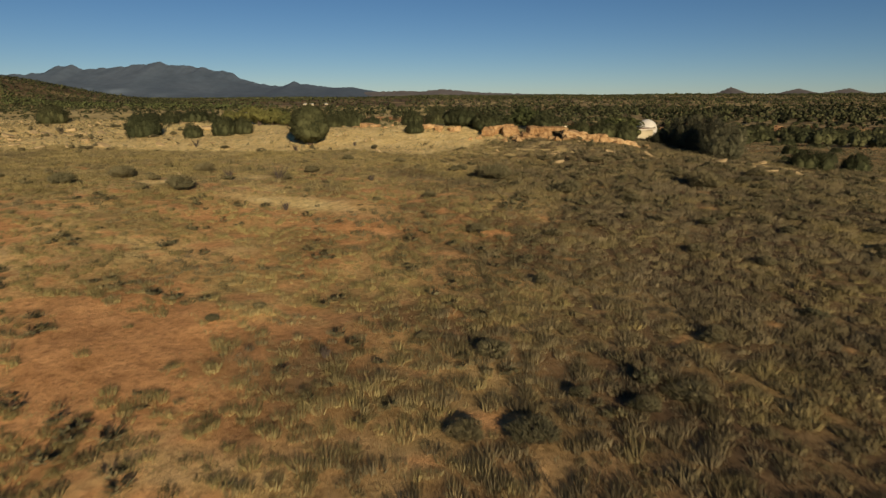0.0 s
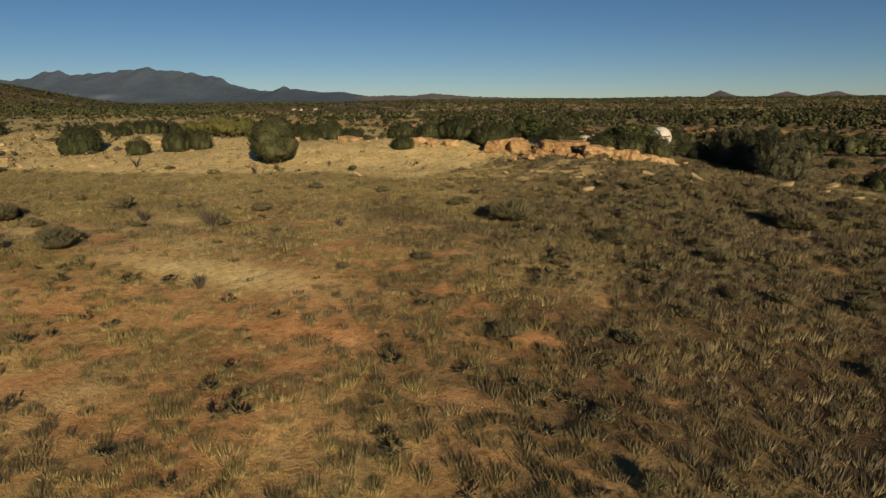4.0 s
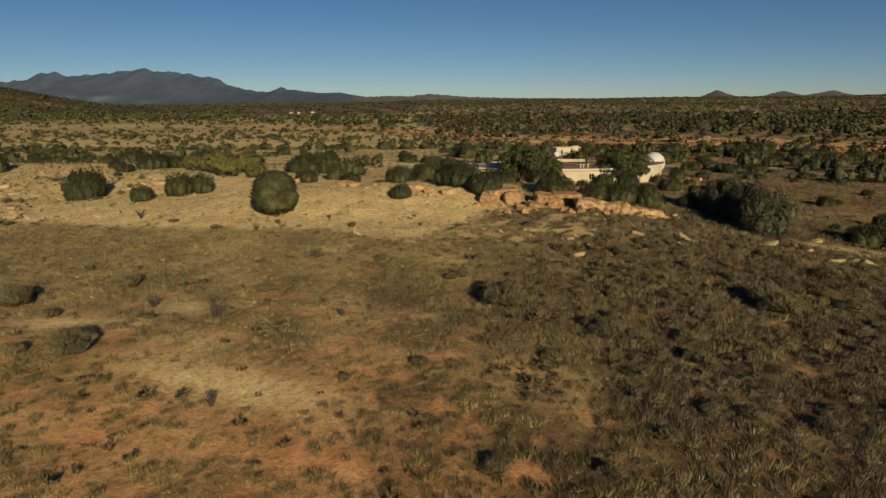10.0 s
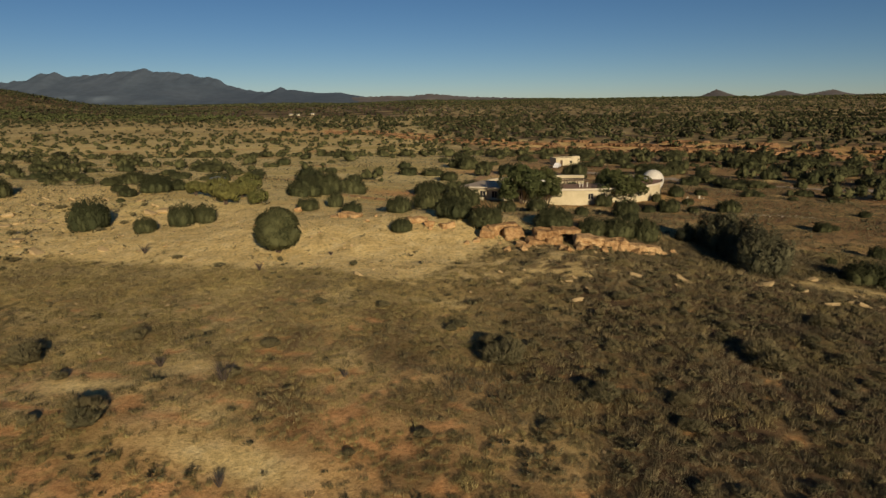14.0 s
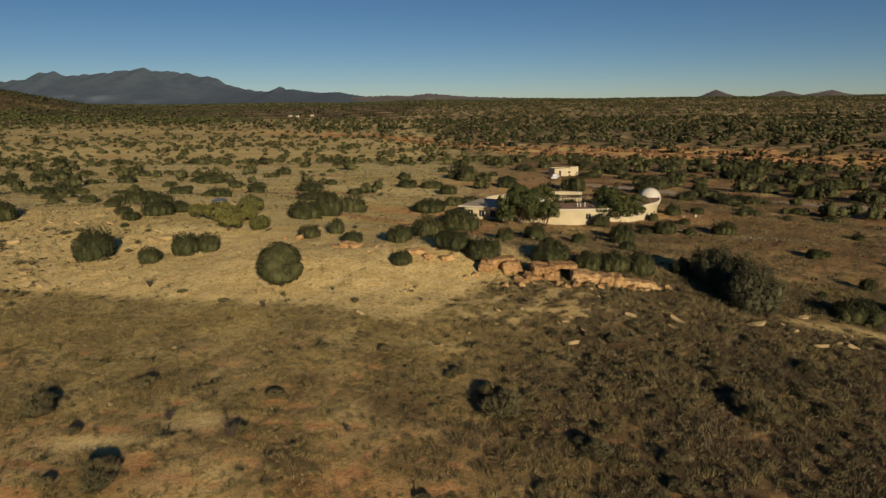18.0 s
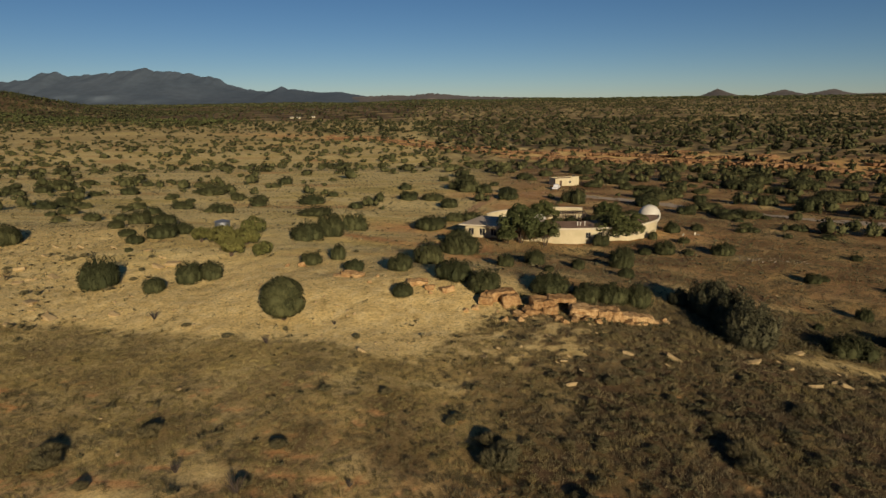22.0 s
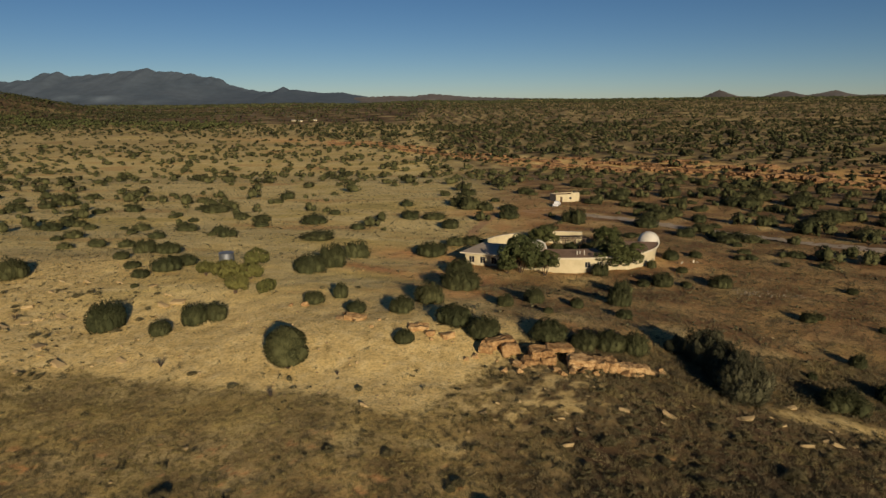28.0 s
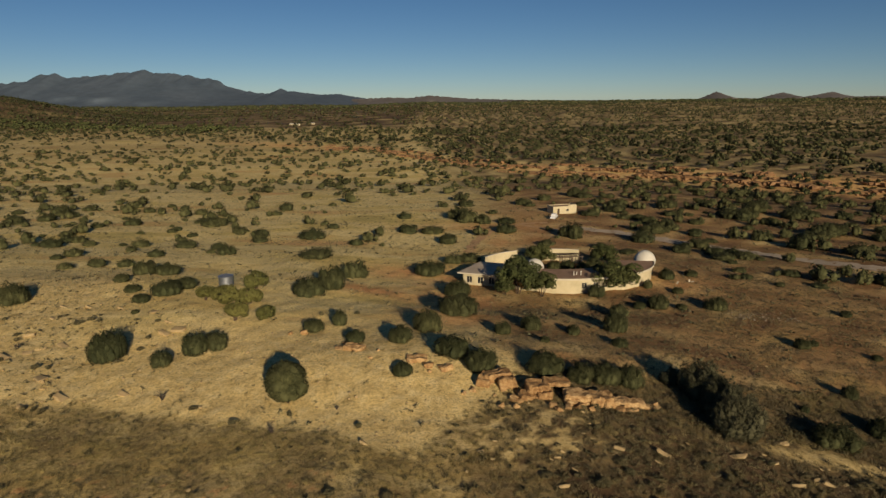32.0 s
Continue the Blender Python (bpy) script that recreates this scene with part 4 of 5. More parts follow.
def wall_with_windows(name, house, pts, thick, z0, z1, wins, low, high, material, label=""):
    """A wall along points, with openings through it at given point indices (first, last)."""
    a, b = pts, sides(pts, thick)
    bm = bmesh.new()
    cuts = sorted(wins)
    at = 0
    for i0, i1 in cuts:
        if i0 > at:
            ribbon(bm, a, b, z0, z1, at, i0)
        ribbon(bm, a, b, z0, low, i0, i1)
        ribbon(bm, a, b, high, z1, i0, i1)
        at = i1
    ribbon(bm, a, b, z0, z1, at)
    w = part(name, bm, material, house, label)
    for i0, i1 in cuts:
        d = a[i1] - a[i0]
        window_at(house, (a[i0] + a[i1]) / 2, d.normalized(), d.length, low, high, thick)
    return w


house = thing("ring_house", "cream stucco ring-shaped house with flat roofs and a ball dome", "house")
# the straight wing and the curved front
wing = along([Vector((5.0, 118.2, 0)), Vector((16.6, 113.9, 0))], 0.36)
front = along([oval(-116 + 2 * k) for k in range(0, 56)], 0.36)
n = len(wing)
wall_with_windows("wing_wall", house, wing, 0.3, HZ - 0.6, EAVE, [(2, 5), (8, 11), (14, 17), (20, 23), (27, 30)], HZ + 0.85, HZ + 2.15, STUCCO)
wall_with_windows("front_wall", house, front, 0.3, HZ - 0.6, EAVE, [(31, 34), (38, 41), (57, 60), (64, 67)], HZ + 0.95, HZ + 2.05, STUCCO)
inner = sides(front, 6.4)
bm = bmesh.new()
ribbon(bm, inner, sides(inner, 0.3), HZ - 0.6, EAVE)
part("court_wall", bm, STUCCO, house)
bm = bmesh.new()
ribbon(bm, sides(front, -0.35), sides(front, 6.9), EAVE + 0.003, EAVE + 0.16)
part("front_roof", bm, ROOF_BROWN, house, "flat brown gravel roof")
bm = bmesh.new()
ribbon(bm, sides(front, -0.47), sides(front, -0.353), EAVE - 0.05, EAVE + 0.27)
part("front_fascia", bm, TRIM, house)
# wing: end walls, roof and eave boards
q0, q1 = wing[0], wing[-1]
d = (q1 - q0).normalized()
back = Vector((-d.y, d.x, 0))
bm = bmesh.new()
ribbon(bm, [q0, q0 + back * 7.5], [q0 + d * 0.3, q0 + d * 0.3 + back * 7.5], HZ - 0.6, EAVE - 0.004)
part("wing_end_wall", bm, STUCCO, house)
bm = bmesh.new()
ribbon(bm, [q0 + back * 7.5, q1 + back * 7.5], [q0 + back * 7.8, q1 + back * 7.8], HZ - 0.6, EAVE - 0.006)
part("wing_back_wall", bm, STUCCO, house)
bm = bmesh.new()
e0, e1, e2, e3 = q0 - d * 0.9 - back * 0.6, q1 + d * 1.5 - back * 0.45, q1 + d * 1.5 + back * 8.2, q0 + d * 1.0 + back * 8.2
lo = [bm.verts.new((v.x, v.y, EAVE + 0.005 + dz)) for v, dz in ((e0, 0), (e1, 0), (e2, 0.12), (e3, 0.12))]
hi = [bm.verts.new(v.co + Vector((0, 0, 0.18))) for v in lo]
bm.faces.new(lo[::-1])
bm.faces.new(hi)
for k in range(4):
    bm.faces.new((lo[k], lo[(k + 1) % 4], hi[(k + 1) % 4], hi[k]))
part("wing_roof", bm, ROOF_GREY, house, "low-pitched pale grey roof")
bm = bmesh.new()
ribbon(bm, [e0 - back * 0.06, e1 - back * 0.06], [e0 - back * 0.003, e1 - back * 0.003], EAVE - 0.04, EAVE + 0.20)
part("eave_board", bm, TRIM, house)
# back wall of the court, in two lengths
for lo_deg, hi_deg in ((66, 98), (116, 152)):
    arc = [oval(v, 16.6, 13.2) for v in range(lo_deg, hi_deg + 1, 3)]
    bm = bmesh.new()
    ribbon(bm, arc, sides(arc, 0.35), HZ - 0.8, HZ + 2.15)
    part("court_back_wall", bm, STUCCO, house, "curved cream wall closing the court")
    bm = bmesh.new()
    ribbon(bm, sides(arc, -0.06), sides(arc, 0.41), HZ + 2.153, HZ + 2.25)
    part("coping", bm, TRIM, house)
# ball dome at the end of the curve, on a round drum
bm = bmesh.new()
bmesh.ops.create_uvsphere(bm, u_segments=36, v_segments=20, radius=2.15)
for v in bm.verts:
    v.co += Vector((42.9, 127.5, 3.5))
for f in bm.faces:
    f.smooth = True
dome = part("ball_dome", bm, DOME_WHITE, house, "smooth white ball dome")
bm = bmesh.new()
bmesh.ops.create_cone(bm, cap_ends=True, segments=32, radius1=1.7, radius2=1.6, depth=2.8)
for v in bm.verts:
    v.co += Vector((42.9, 127.5, HZ + 0.6))
part("dome_drum", bm, STUCCO, house)
# small dome in the court
bm = bmesh.new()
bmesh.ops.create_uvsphere(bm, u_segments=28, v_segments=14, radius=1.95)
for v in bm.verts:
    v.co = Vector((20.2 + v.co.x, 127.6 + v.co.y, HZ + 1.0 + max(v.co.z, -1.7)))
for f in bm.faces:
    f.smooth = True
part("court_dome", bm, DOME_WHITE, house, "small white dome inside the court")
# roof pipes
for x, y, h in ((25.6, 115.0, 0.75), (26.2, 115.3, 0.6), (26.9, 114.9, 0.85)):
    bm = bmesh.new()
    tube(bm, [(x, y, EAVE + 0.14), (x, y, EAVE + h)], [0.09, 0.09], 10)
    tube(bm, [(x, y, EAVE + h), (x, y, EAVE + h + 0.12)], [0.15, 0.13], 10)
    part("vent_pipe", bm, DOME_WHITE, house, "white roof vent pipe")

# pergola in the court
pergola = thing("pergola", "dark weathered wooden pergola in the house's court", "pergola", at=(28.3, 135.6, 0.55))
for x in (-3.2, -1.1, 1.1, 3.2):
    for y in (-1.3, 1.3):
        bm = bmesh.new()
        box(bm, x - 0.08, x + 0.08, y - 0.08, y + 0.08, -0.3, 2.2)
        part("post", bm, WOOD, pergola)
for y in (-1.3, 1.3):
    bm = bmesh.new()
    box(bm, -3.5, 3.5, y - 0.07, y + 0.07, 2.203, 2.38)
    part("beam", bm, WOOD, pergola)
for k in range(13):
    bm = bmesh.new()
    box(bm, -3.35 + 0.54 * k, -3.27 + 0.54 * k, -1.6, 1.6, 2.383, 2.5)
    part("rafter", bm, WOOD, pergola)

# ---------------------------------------------------------------- shed, car, tank, road
sz = -2.3
shed = thing("adobe_shed", "small cream adobe shed with a flat parapet roof", "shed", at=(43.2, 218.2, sz), turn=0.28)
shed.scale = (0.88, 0.88, 0.92)
bm = bmesh.new()
box(bm, -5.0, -3.2, -2.6, 2.6, -0.4, 2.5)
box(bm, -2.2, 5.0, -2.6, 2.6, -0.4, 2.5)
box(bm, -3.2, -2.2, -2.3, 2.6, -0.4, 2.5)
box(bm, -3.2, -2.2, -2.6, -2.3, 2.05, 2.5)
part("wall", bm, STUCCO, shed)
bm = bmesh.new()
for x0, x1, y0, y1, z1 in ((-5.05, 5.05, -2.66, -2.3, 2.85), (-5.05, -4.7, -2.297, 2.66, 2.85), (4.7, 5.05, -2.297, 2.66, 3.3), (-4.697, 4.697, 2.3, 2.66, 2.8), (1.4, 4.697, -2.66 - 0.003, -2.31, 3.3)):
    box(bm, x0, x1, y0, y1, 2.503, z1)
part("parapet", bm, STUCCO, shed)
bm = bmesh.new()
box(bm, -4.697, 4.697, -2.297, 2.297, 2.505, 2.6)
part("roof", bm, ROOF_BROWN, shed)
bm = bmesh.new()
box(bm, -3.19, -2.21, -2.36, -2.305, -0.1, 2.04)
part("door", bm, WOOD, shed, "dark wooden door")
bm = bmesh.new()
box(bm, 0.6, 1.7, -2.64, -2.605, 0.9, 1.8)
w = part("window", bm, TRIM, shed)
bm = bmesh.new()
box(bm, 0.68, 1.62, -2.66, -2.643, 0.98, 1.72)
part("pane", bm, GLASS, w)

cz = float(ground(38.2, 205.2))
car = thing("white_pickup", "white pickup truck parked beside the shed", "truck", at=(38.2, 205.2, cz), turn=1.2)
bm = bmesh.new()
box(bm, -2.6, 2.6, -0.9, 0.9, 0.45, 1.0)
bmesh.ops.bevel(bm, geom=bm.edges[:], offset=0.1, segments=2, affect="EDGES")
part("body", bm, CARPAINT, car)
bm = bmesh.new()
for v, (x, z) in zip([bm.verts.new((0, 0, 0)) for _ in range(8)], [(-1.0, 1.003), (1.4, 1.003), (0.8, 1.7), (-0.7, 1.7)] * 2):
    v.co = Vector((x, 0, z))
bm.verts.ensure_lookup_table()
for k in range(4):
    bm.verts[k].co.y, bm.verts[k + 4].co.y = (-0.82, 0.82) if k < 2 else (-0.68, 0.68)
bm.faces.new([bm.verts[k] for k in (0, 1, 2, 3)])
bm.faces.new([bm.verts[k] for k in (7, 6, 5, 4)])
for k in range(4):
    bm.faces.new([bm.verts[i] for i in (k, k + 4, (k + 1) % 4 + 4, (k + 1) % 4)])
cab = part("cab", bm, CARPAINT, car)
bm = bmesh.new()
vs = [bm.verts.new(p) for p in ((1.36, -0.7, 1.07), (1.36, 0.7, 1.07), (0.87, 0.6, 1.64), (0.87, -0.6, 1.64))]
bm.faces.new(vs)
bmesh.ops.solidify(bm, geom=bm.faces[:], thickness=-0.02)
part("windshield", bm, GLASS, cab)
for x in (-1.7, 1.7):
    for y in (-0.85, 0.85):
        bm = bmesh.new()
        tube(bm, [(x, y - 0.12, 0.36), (x, y + 0.12, 0.36)], [0.36, 0.36], 16)
        wh = part("wheel", bm, RUBBER, car)
        bm = bmesh.new()
        tube(bm, [(x, y - 0.13, 0.36), (x, y + 0.13, 0.36)], [0.2, 0.2], 12)
        part("rim", bm, STEEL, wh)
for y in (-0.65, 0.65):
    bm = bmesh.new()
    box(bm, 2.59, 2.63, y - 0.16, y + 0.16, 0.7, 0.88)
    part("headlight", bm, GLASS, car)

tank = thing("water_tank", "round galvanised steel water tank behind chamisa bushes", "tank", at=(-35.6, 104.2, float(ground(-35.6, 104.2))))
bm = bmesh.new()
bmesh.ops.create_cone(bm, cap_ends=True, segments=40, radius1=1.2, radius2=1.2, depth=2.1)
for v in bm.verts:
    v.co.z += 0.95
part("shell", bm, STEEL, tank)
for z in (0.4, 1.0, 1.6):
    bm = bmesh.new()
    bmesh.ops.create_cone(bm, cap_ends=False, segments=40, radius1=1.23, radius2=1.23, depth=0.07)
    for v in bm.verts:
        v.co.z += z
    part("hoop", bm, STEEL, tank)
bm = bmesh.new()
bmesh.ops.create_cone(bm, cap_ends=True, segments=40, radius1=1.27, radius2=0.25, depth=0.3)
for v in bm.verts:
    v.co.z += 2.16
part("lid", bm, STEEL, tank)


ROAD = [(38, 190), (44.0, 184.5), (52.5, 180.5), (62.6, 168.5), (79.5, 151.5), (87.5, 141.0), (97, 131), (130, 104), (190, 66)]


def strip(name, pts, width, material, label, lift=0.05):
    """A road laid on the ground."""
    line = along([Vector((x, y, 0)) for x, y in pts], 1.0)
    v, f = [], []
    edge = [sides(line, s * width / 2) for s in (-1, -0.33, 0.33, 1)]
    for k in range(len(line)):
        for c, e in enumerate(edge):
            p = e[k].lerp(line[k], 0.25 + 0.25 * math.sin(1.3 * k + 2 * c) * math.sin(0.47 * k + c)) if c in (0, 3) else e[k]
            v.append((p.x, p.y, float(ground(p.x, p.y)) + lift))
    for k in range(len(line) - 1):
        for c in range(3):
            a = 4 * k + c
            f.append((a, a + 1, a + 5, a + 4))
    return tagged(part(name, mesh_of(name, v, f, True), material), label, "road", kind="structure")


strip("road", ROAD, 7.0, GRAVEL, "pale gravel road winding past the house")

strip("dirt_track", [(7.5, 150), (9.9, 163), (14, 177), (19.7, 187), (27.8, 196), (34.6, 198)], 3.4, TRACK, "worn reddish dirt track from the house to the shed", 0.03)
strip("dirt_track", [(25.0, 193.5), (31, 188), (36.8, 183.2)], 3.0, TRACK, "short dirt track joining the gravel road", 0.04)


def far_house(x, y, wide, turn):
    """A small white house among the junipers."""
    e = thing("far_house", "small white house far off among junipers", "house", "far white houses", at=(x, y, float(ground(x, y))), turn=turn)
    bm = bmesh.new()
    box(bm, -wide / 2, wide / 2, -3.5, 3.5, -0.5, 2.0)
    part("wall", bm, STUCCO, e)
    bm = bmesh.new()
    a = [bm.verts.new(p) for s in (-1, 1) for p in ((s * (wide / 2 + 0.4), -4.0, 2.005), (s * (wide / 2 + 0.4), 4.0, 2.005), (s * (wide / 2 + 0.4), 0, 3.0))]
    for f in ((0, 2, 1), (3, 4, 5), (0, 3, 5, 2), (1, 2, 5, 4), (0, 1, 4, 3)):
        bm.faces.new([a[i] for i in f])
    part("roof", bm, DOME_WHITE, e)
    bm = bmesh.new()
    box(bm, -0.5, 0.5, -3.56, -3.504, 0, 1.9)
    part("door", bm, WOOD, e)


for x, y, w, a in ((-222, 1052, 6, 0.2), (-236, 1068, 4, -0.3), (-205, 1085, 5, 0.4)):
    far_house(x, y, w, a)

# ---------------------------------------------------------------- far mountains and hills
def ridge(name, y, x0, x1, tops, deep, material, label, seed):
    """A far range: a crest that rises and falls, with spurs in front of it."""
    n, m = 420, 14
    xs = np.linspace(x0, x1, n)
    crest = np.interp(xs, [t[0] for t in tops], [t[1] for t in tops])
    v = np.zeros((m + 1, n, 3))
    base = ground(xs, np.full(n, y - deep)) - 8
    for r in range(m + 1):
        f = r / m
        spur = 1 + 0.16 * waves(xs, np.full(n, 3.0 * seed + 900 * f), (x1 - x0) / 9, seed) * math.sin(math.pi * f)
        v[r, :, 0] = xs
        v[r, :, 1] = y - deep * (1 - f) * spur
        v[r, :, 2] = base + (crest - base) * np.clip(f**1.35 * (2 - spur), 0, 1)
    v[-3:, :, 2] += 7.0 * waves(xs, np.zeros(n), (x1 - x0) / 38, seed + 1) * (crest > 90) + 3.5 * waves(xs, np.zeros(n), (x1 - x0) / 90, seed + 2)
    i = np.arange((m + 1) * n).reshape(m + 1, n)
    f = np.stack([i[:-1, :-1], i[:-1, 1:], i[1:, 1:], i[1:, :-1]], -1).reshape(-1, 4)
    return tagged(part(name, mesh_of(name, v.reshape(-1, 3), f, True), material), label, "mountains", kind="structure")


RANGE_Y, FAR = 4800.0, 4800 / 1136.5


def skyline(points):
    """Crest points in metres from angles given as offsets right of and above the level line."""
    return [((0.9655 * u + 13) * FAR, 24 + (1.01 * h - 0.006 * u) * FAR) for u, h in points]


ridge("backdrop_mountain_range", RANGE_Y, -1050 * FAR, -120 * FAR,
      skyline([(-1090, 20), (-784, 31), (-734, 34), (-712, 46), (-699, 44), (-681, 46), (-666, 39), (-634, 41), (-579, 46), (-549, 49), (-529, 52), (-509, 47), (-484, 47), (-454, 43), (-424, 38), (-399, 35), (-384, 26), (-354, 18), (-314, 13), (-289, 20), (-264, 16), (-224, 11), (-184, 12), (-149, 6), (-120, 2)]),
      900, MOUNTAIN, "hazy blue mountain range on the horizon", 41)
ridge("backdrop_low_hills", 4600, -170 * FAR, 500 * FAR, skyline([(-170, 3), (-90, 6), (-60, 5), (-27, 9), (-10, 8), (40, 4), (120, 2), (200, 1), (350, 1), (500, 1)]), 500, FARHILL, "low brown hills on the horizon", 42)
ridge("backdrop_cone_hills", 4750, 420 * FAR, 1100 * FAR, skyline([(420, 0), (450, 2), (470, 10), (482, 14.5), (494, 11), (508, 4), (560, 3), (580, 9), (600, 13), (618, 9), (636, 5), (660, 9), (690, 14), (708, 9), (725, 6), (790, 7), (900, 8), (1100, 6)]), 420, FARHILL, "row of small cone-shaped hills on the horizon", 43)


# ---------------------------------------------------------------- far shrubs and grass, too many to count
def many(name, places, wide, high, template, seed, material, label, category, jitter=0.0, swing=np.pi, looks=None):
    """Many bushes or stones in one mesh, each turned and stretched from one unit shape that stands on z = 0."""
    rng = np.random.RandomState(seed)
    v, f = template[:2]
    o = template[2] if len(template) > 2 else None
    n, k = len(places), len(v)
    turn = rng.uniform(-swing, swing, n)
    w = np.stack([wide, wide * rng.uniform(0.8, 1.2, n), high], 1)
    p = v[None] * (1 + jitter * rng.normal(size=(n, k, 1))) * w[:, None, :]
    c, s = np.cos(turn)[:, None], np.sin(turn)[:, None]
    x, y = p[..., 0] * c - p[..., 1] * s, p[..., 0] * s + p[..., 1] * c
    q = np.stack([x, y, p[..., 2]], -1) + np.c_[places, ground(places[:, 0], places[:, 1])][:, None, :]
    faces = (f[None] + (np.arange(n) * k)[:, None, None]).reshape(-1, f.shape[1])
    me = mesh_of(name, q.reshape(-1, 3), faces)
    if o is not None:
        r = np.stack([o[:, 0] * c - o[:, 1] * s, o[:, 0] * s + o[:, 1] * c, np.broadcast_to(o[:, 2], (n, k))], -1)
        me.attributes.new("out", "FLOAT_VECTOR", "POINT").data.foreach_set("vector", r.astype(np.float32).ravel())
    for key, value in (looks or {}).items():
        me.attributes.new(key, "FLOAT", "POINT").data.foreach_set("value", np.repeat(value, k).astype(np.float32))
    return tagged(part(name, me, material), label, category, kind="stuff")


def standing(shape):
    """A ball turned into a lump that is one metre wide and sunk a little."""
    v, f = shape
    return v * np.array([0.5, 0.5, 0.55]) + np.array([0, 0, 0.38]), f


LUMP = standing(ICO1) + (ICO1[0],)
BUSH_MID = plume_mesh("", 90, 7, 80, 0.13, core=0.8, fat=(0.16, 0.24), slim=0.4, long=1.0, up=0.6)
BUSH_NEAR = plume_mesh("", 94, 10, 220, 0.085, core=0.84, fat=(0.14, 0.22), slim=0.35, long=1.1, up=0.8)
BUSH_FAR = crown_mesh("", 91, 3, 20, 0.24, spiky=0.1, flat=0.7, core=0.6)
BUSH_TINY = crown_mesh("", 92, 1, 9, 0.32, spiky=0.1, flat=0.7, core=0.6)
cube = np.array([(x, y, z) for z in (-0.25, 0.75) for x, y in ((-0.5, -0.3), (0.5, -0.3), (0.5, 0.4), (-0.5, 0.4))])
BLOCK = (cube, np.array([(4, 5, 6), (4, 6, 7), (0, 1, 5), (0, 5, 4), (1, 2, 6), (1, 6, 5), (2, 3, 7), (2, 7, 6), (3, 0, 4), (3, 4, 7)]))
GRIT = LUMP[:2]


def scatter(count, x0, x1, y0, y1, dens, seed, apart=0.0):
    """Random places, kept where dens(x, y) says so; one at most in each square of the side apart."""
    rng = np.random.RandomState(seed)
    x, y = rng.uniform(x0, x1, count), rng.uniform(y0, y1, count)
    p = np.stack([x, y], 1)
    p = p[rng.uniform(0, 1, count) < dens(x, y)]
    if apart:
        cell = np.floor(p / apart).astype(int)
        p = p[np.sort(np.unique(cell[:, 0] * 100003 + cell[:, 1], return_index=True)[1])]
    return p, rng


def road_gap(x, y):
    line = np.interp(x, [p[0] for p in ROAD], [p[1] for p in ROAD])
    return (np.abs(y - line) > 6) | (x < 26)


def flat_density(x, y):
    """Bushes on the flat between the ridge and the scarp."""
    clump = np.clip(0.42 + 0.2 * waves(x, y, 60, 21) + 0.25 * waves(x, y, 22, 22), 0, 1)
    left = (1 - step(x, -45, -20)) * (0.66 + 0.2 * step(y, 260, 340))
    right = step(x, 38, 70) * 1.3 + 0.4 * step(x, 90, 140)
    middle = 0.10 + 0.9 * step(y, 235, 300)
    d = clump * np.maximum(np.maximum(left, right), middle)
    house_yard = (((x - 25) / 30) ** 2 + ((y - 128) / 26) ** 2 < 1) | ((np.abs(x - 41) < 12) & (np.abs(y - 208) < 15))
    near_fork = (y < 145) & (x < 60)
    return np.where(house_yard | near_fork | ~road_gap(x, y), 0, d)


places, rng = scatter(1900, -190, 190, 118, 245, flat_density, 31, 5.5)
places = places[np.abs(places[:, 0]) < 0.72 * places[:, 1] + 25]
far = places[170:]
w = 1.6 + 4.0 * np.random.RandomState(30).uniform(0, 1, len(far)) ** 1.4
many("scattered_bushes", far, w, w * 0.62, BUSH_NEAR, 29, JUNIPER, "dark low bushes scattered over the flat", "shrubs")
for x, y in places[:170]:
    w = 1.6 + 4.6 * rng.uniform(0, 1) ** 1.4
    plant("scattered", x, y, w, w * rng.uniform(0.5, 0.85), "scattered junipers on the flat")

p, rng = scatter(6800, -420, 420, 245, 640, lambda x, y: flat_density(x, y) * (y < scarp_line(x) - 4) * (np.abs(x) < 0.72 * y + 30), 32, 8.0)
w = (2.2 + 5.6 * rng.uniform(0, 1, len(p)) ** 1.5) * np.where(p[:, 0] > 60, 1.1, 1.0)
many("distant_shrubs", p, w, w * rng.uniform(0.35, 0.6, len(p)), BUSH_MID, 33, JUNIPER, "dark junipers dotted over the flat", "shrubs")


def plateau_density(x, y):
    d = np.clip(0.52 + 0.22 * waves(x, y, 160, 23) + 0.25 * waves(x, y, 34, 24), 0.10, 1) * (0.35 + 0.65 * step(y - scarp_line(x), 15, 60))
    return d * (y > scarp_line(x) + 2.5) * (np.abs(x) < 0.74 * y + 40) * np.where((x < -150 - 0.1 * (y - 700)) & (x > -520), 0.6, np.where(x > 0, 1.45, 1.1))


p, rng = scatter(13000, -720, 720, 300, 950, plateau_density, 34, 10.5)
w = 4.2 + 6.4 * rng.uniform(0, 1, len(p)) ** 1.3
many("plateau_junipers", p, w, w * rng.uniform(0.42, 0.65, len(p)), BUSH_FAR, 35, JUNIPER, "dark juniper woods on the plateau", "shrubs")
p, rng = scatter(20000, -2000, 2000, 950, 2600, plateau_density, 36, 17.0)
w = rng.uniform(7.0, 15.0, len(p))
many("far_woods", p, w, w * rng.uniform(0.4, 0.6, len(p)), BUSH_TINY, 37, JUNIPER, "far dark woods towards the horizon", "shrubs")
p, rng = scatter(7000, -3400, 3400, 2600, 4500, lambda x, y: 0.9 * (np.abs(x) < 0.75 * y), 38)
w = rng.uniform(9.0, 20.0, len(p))
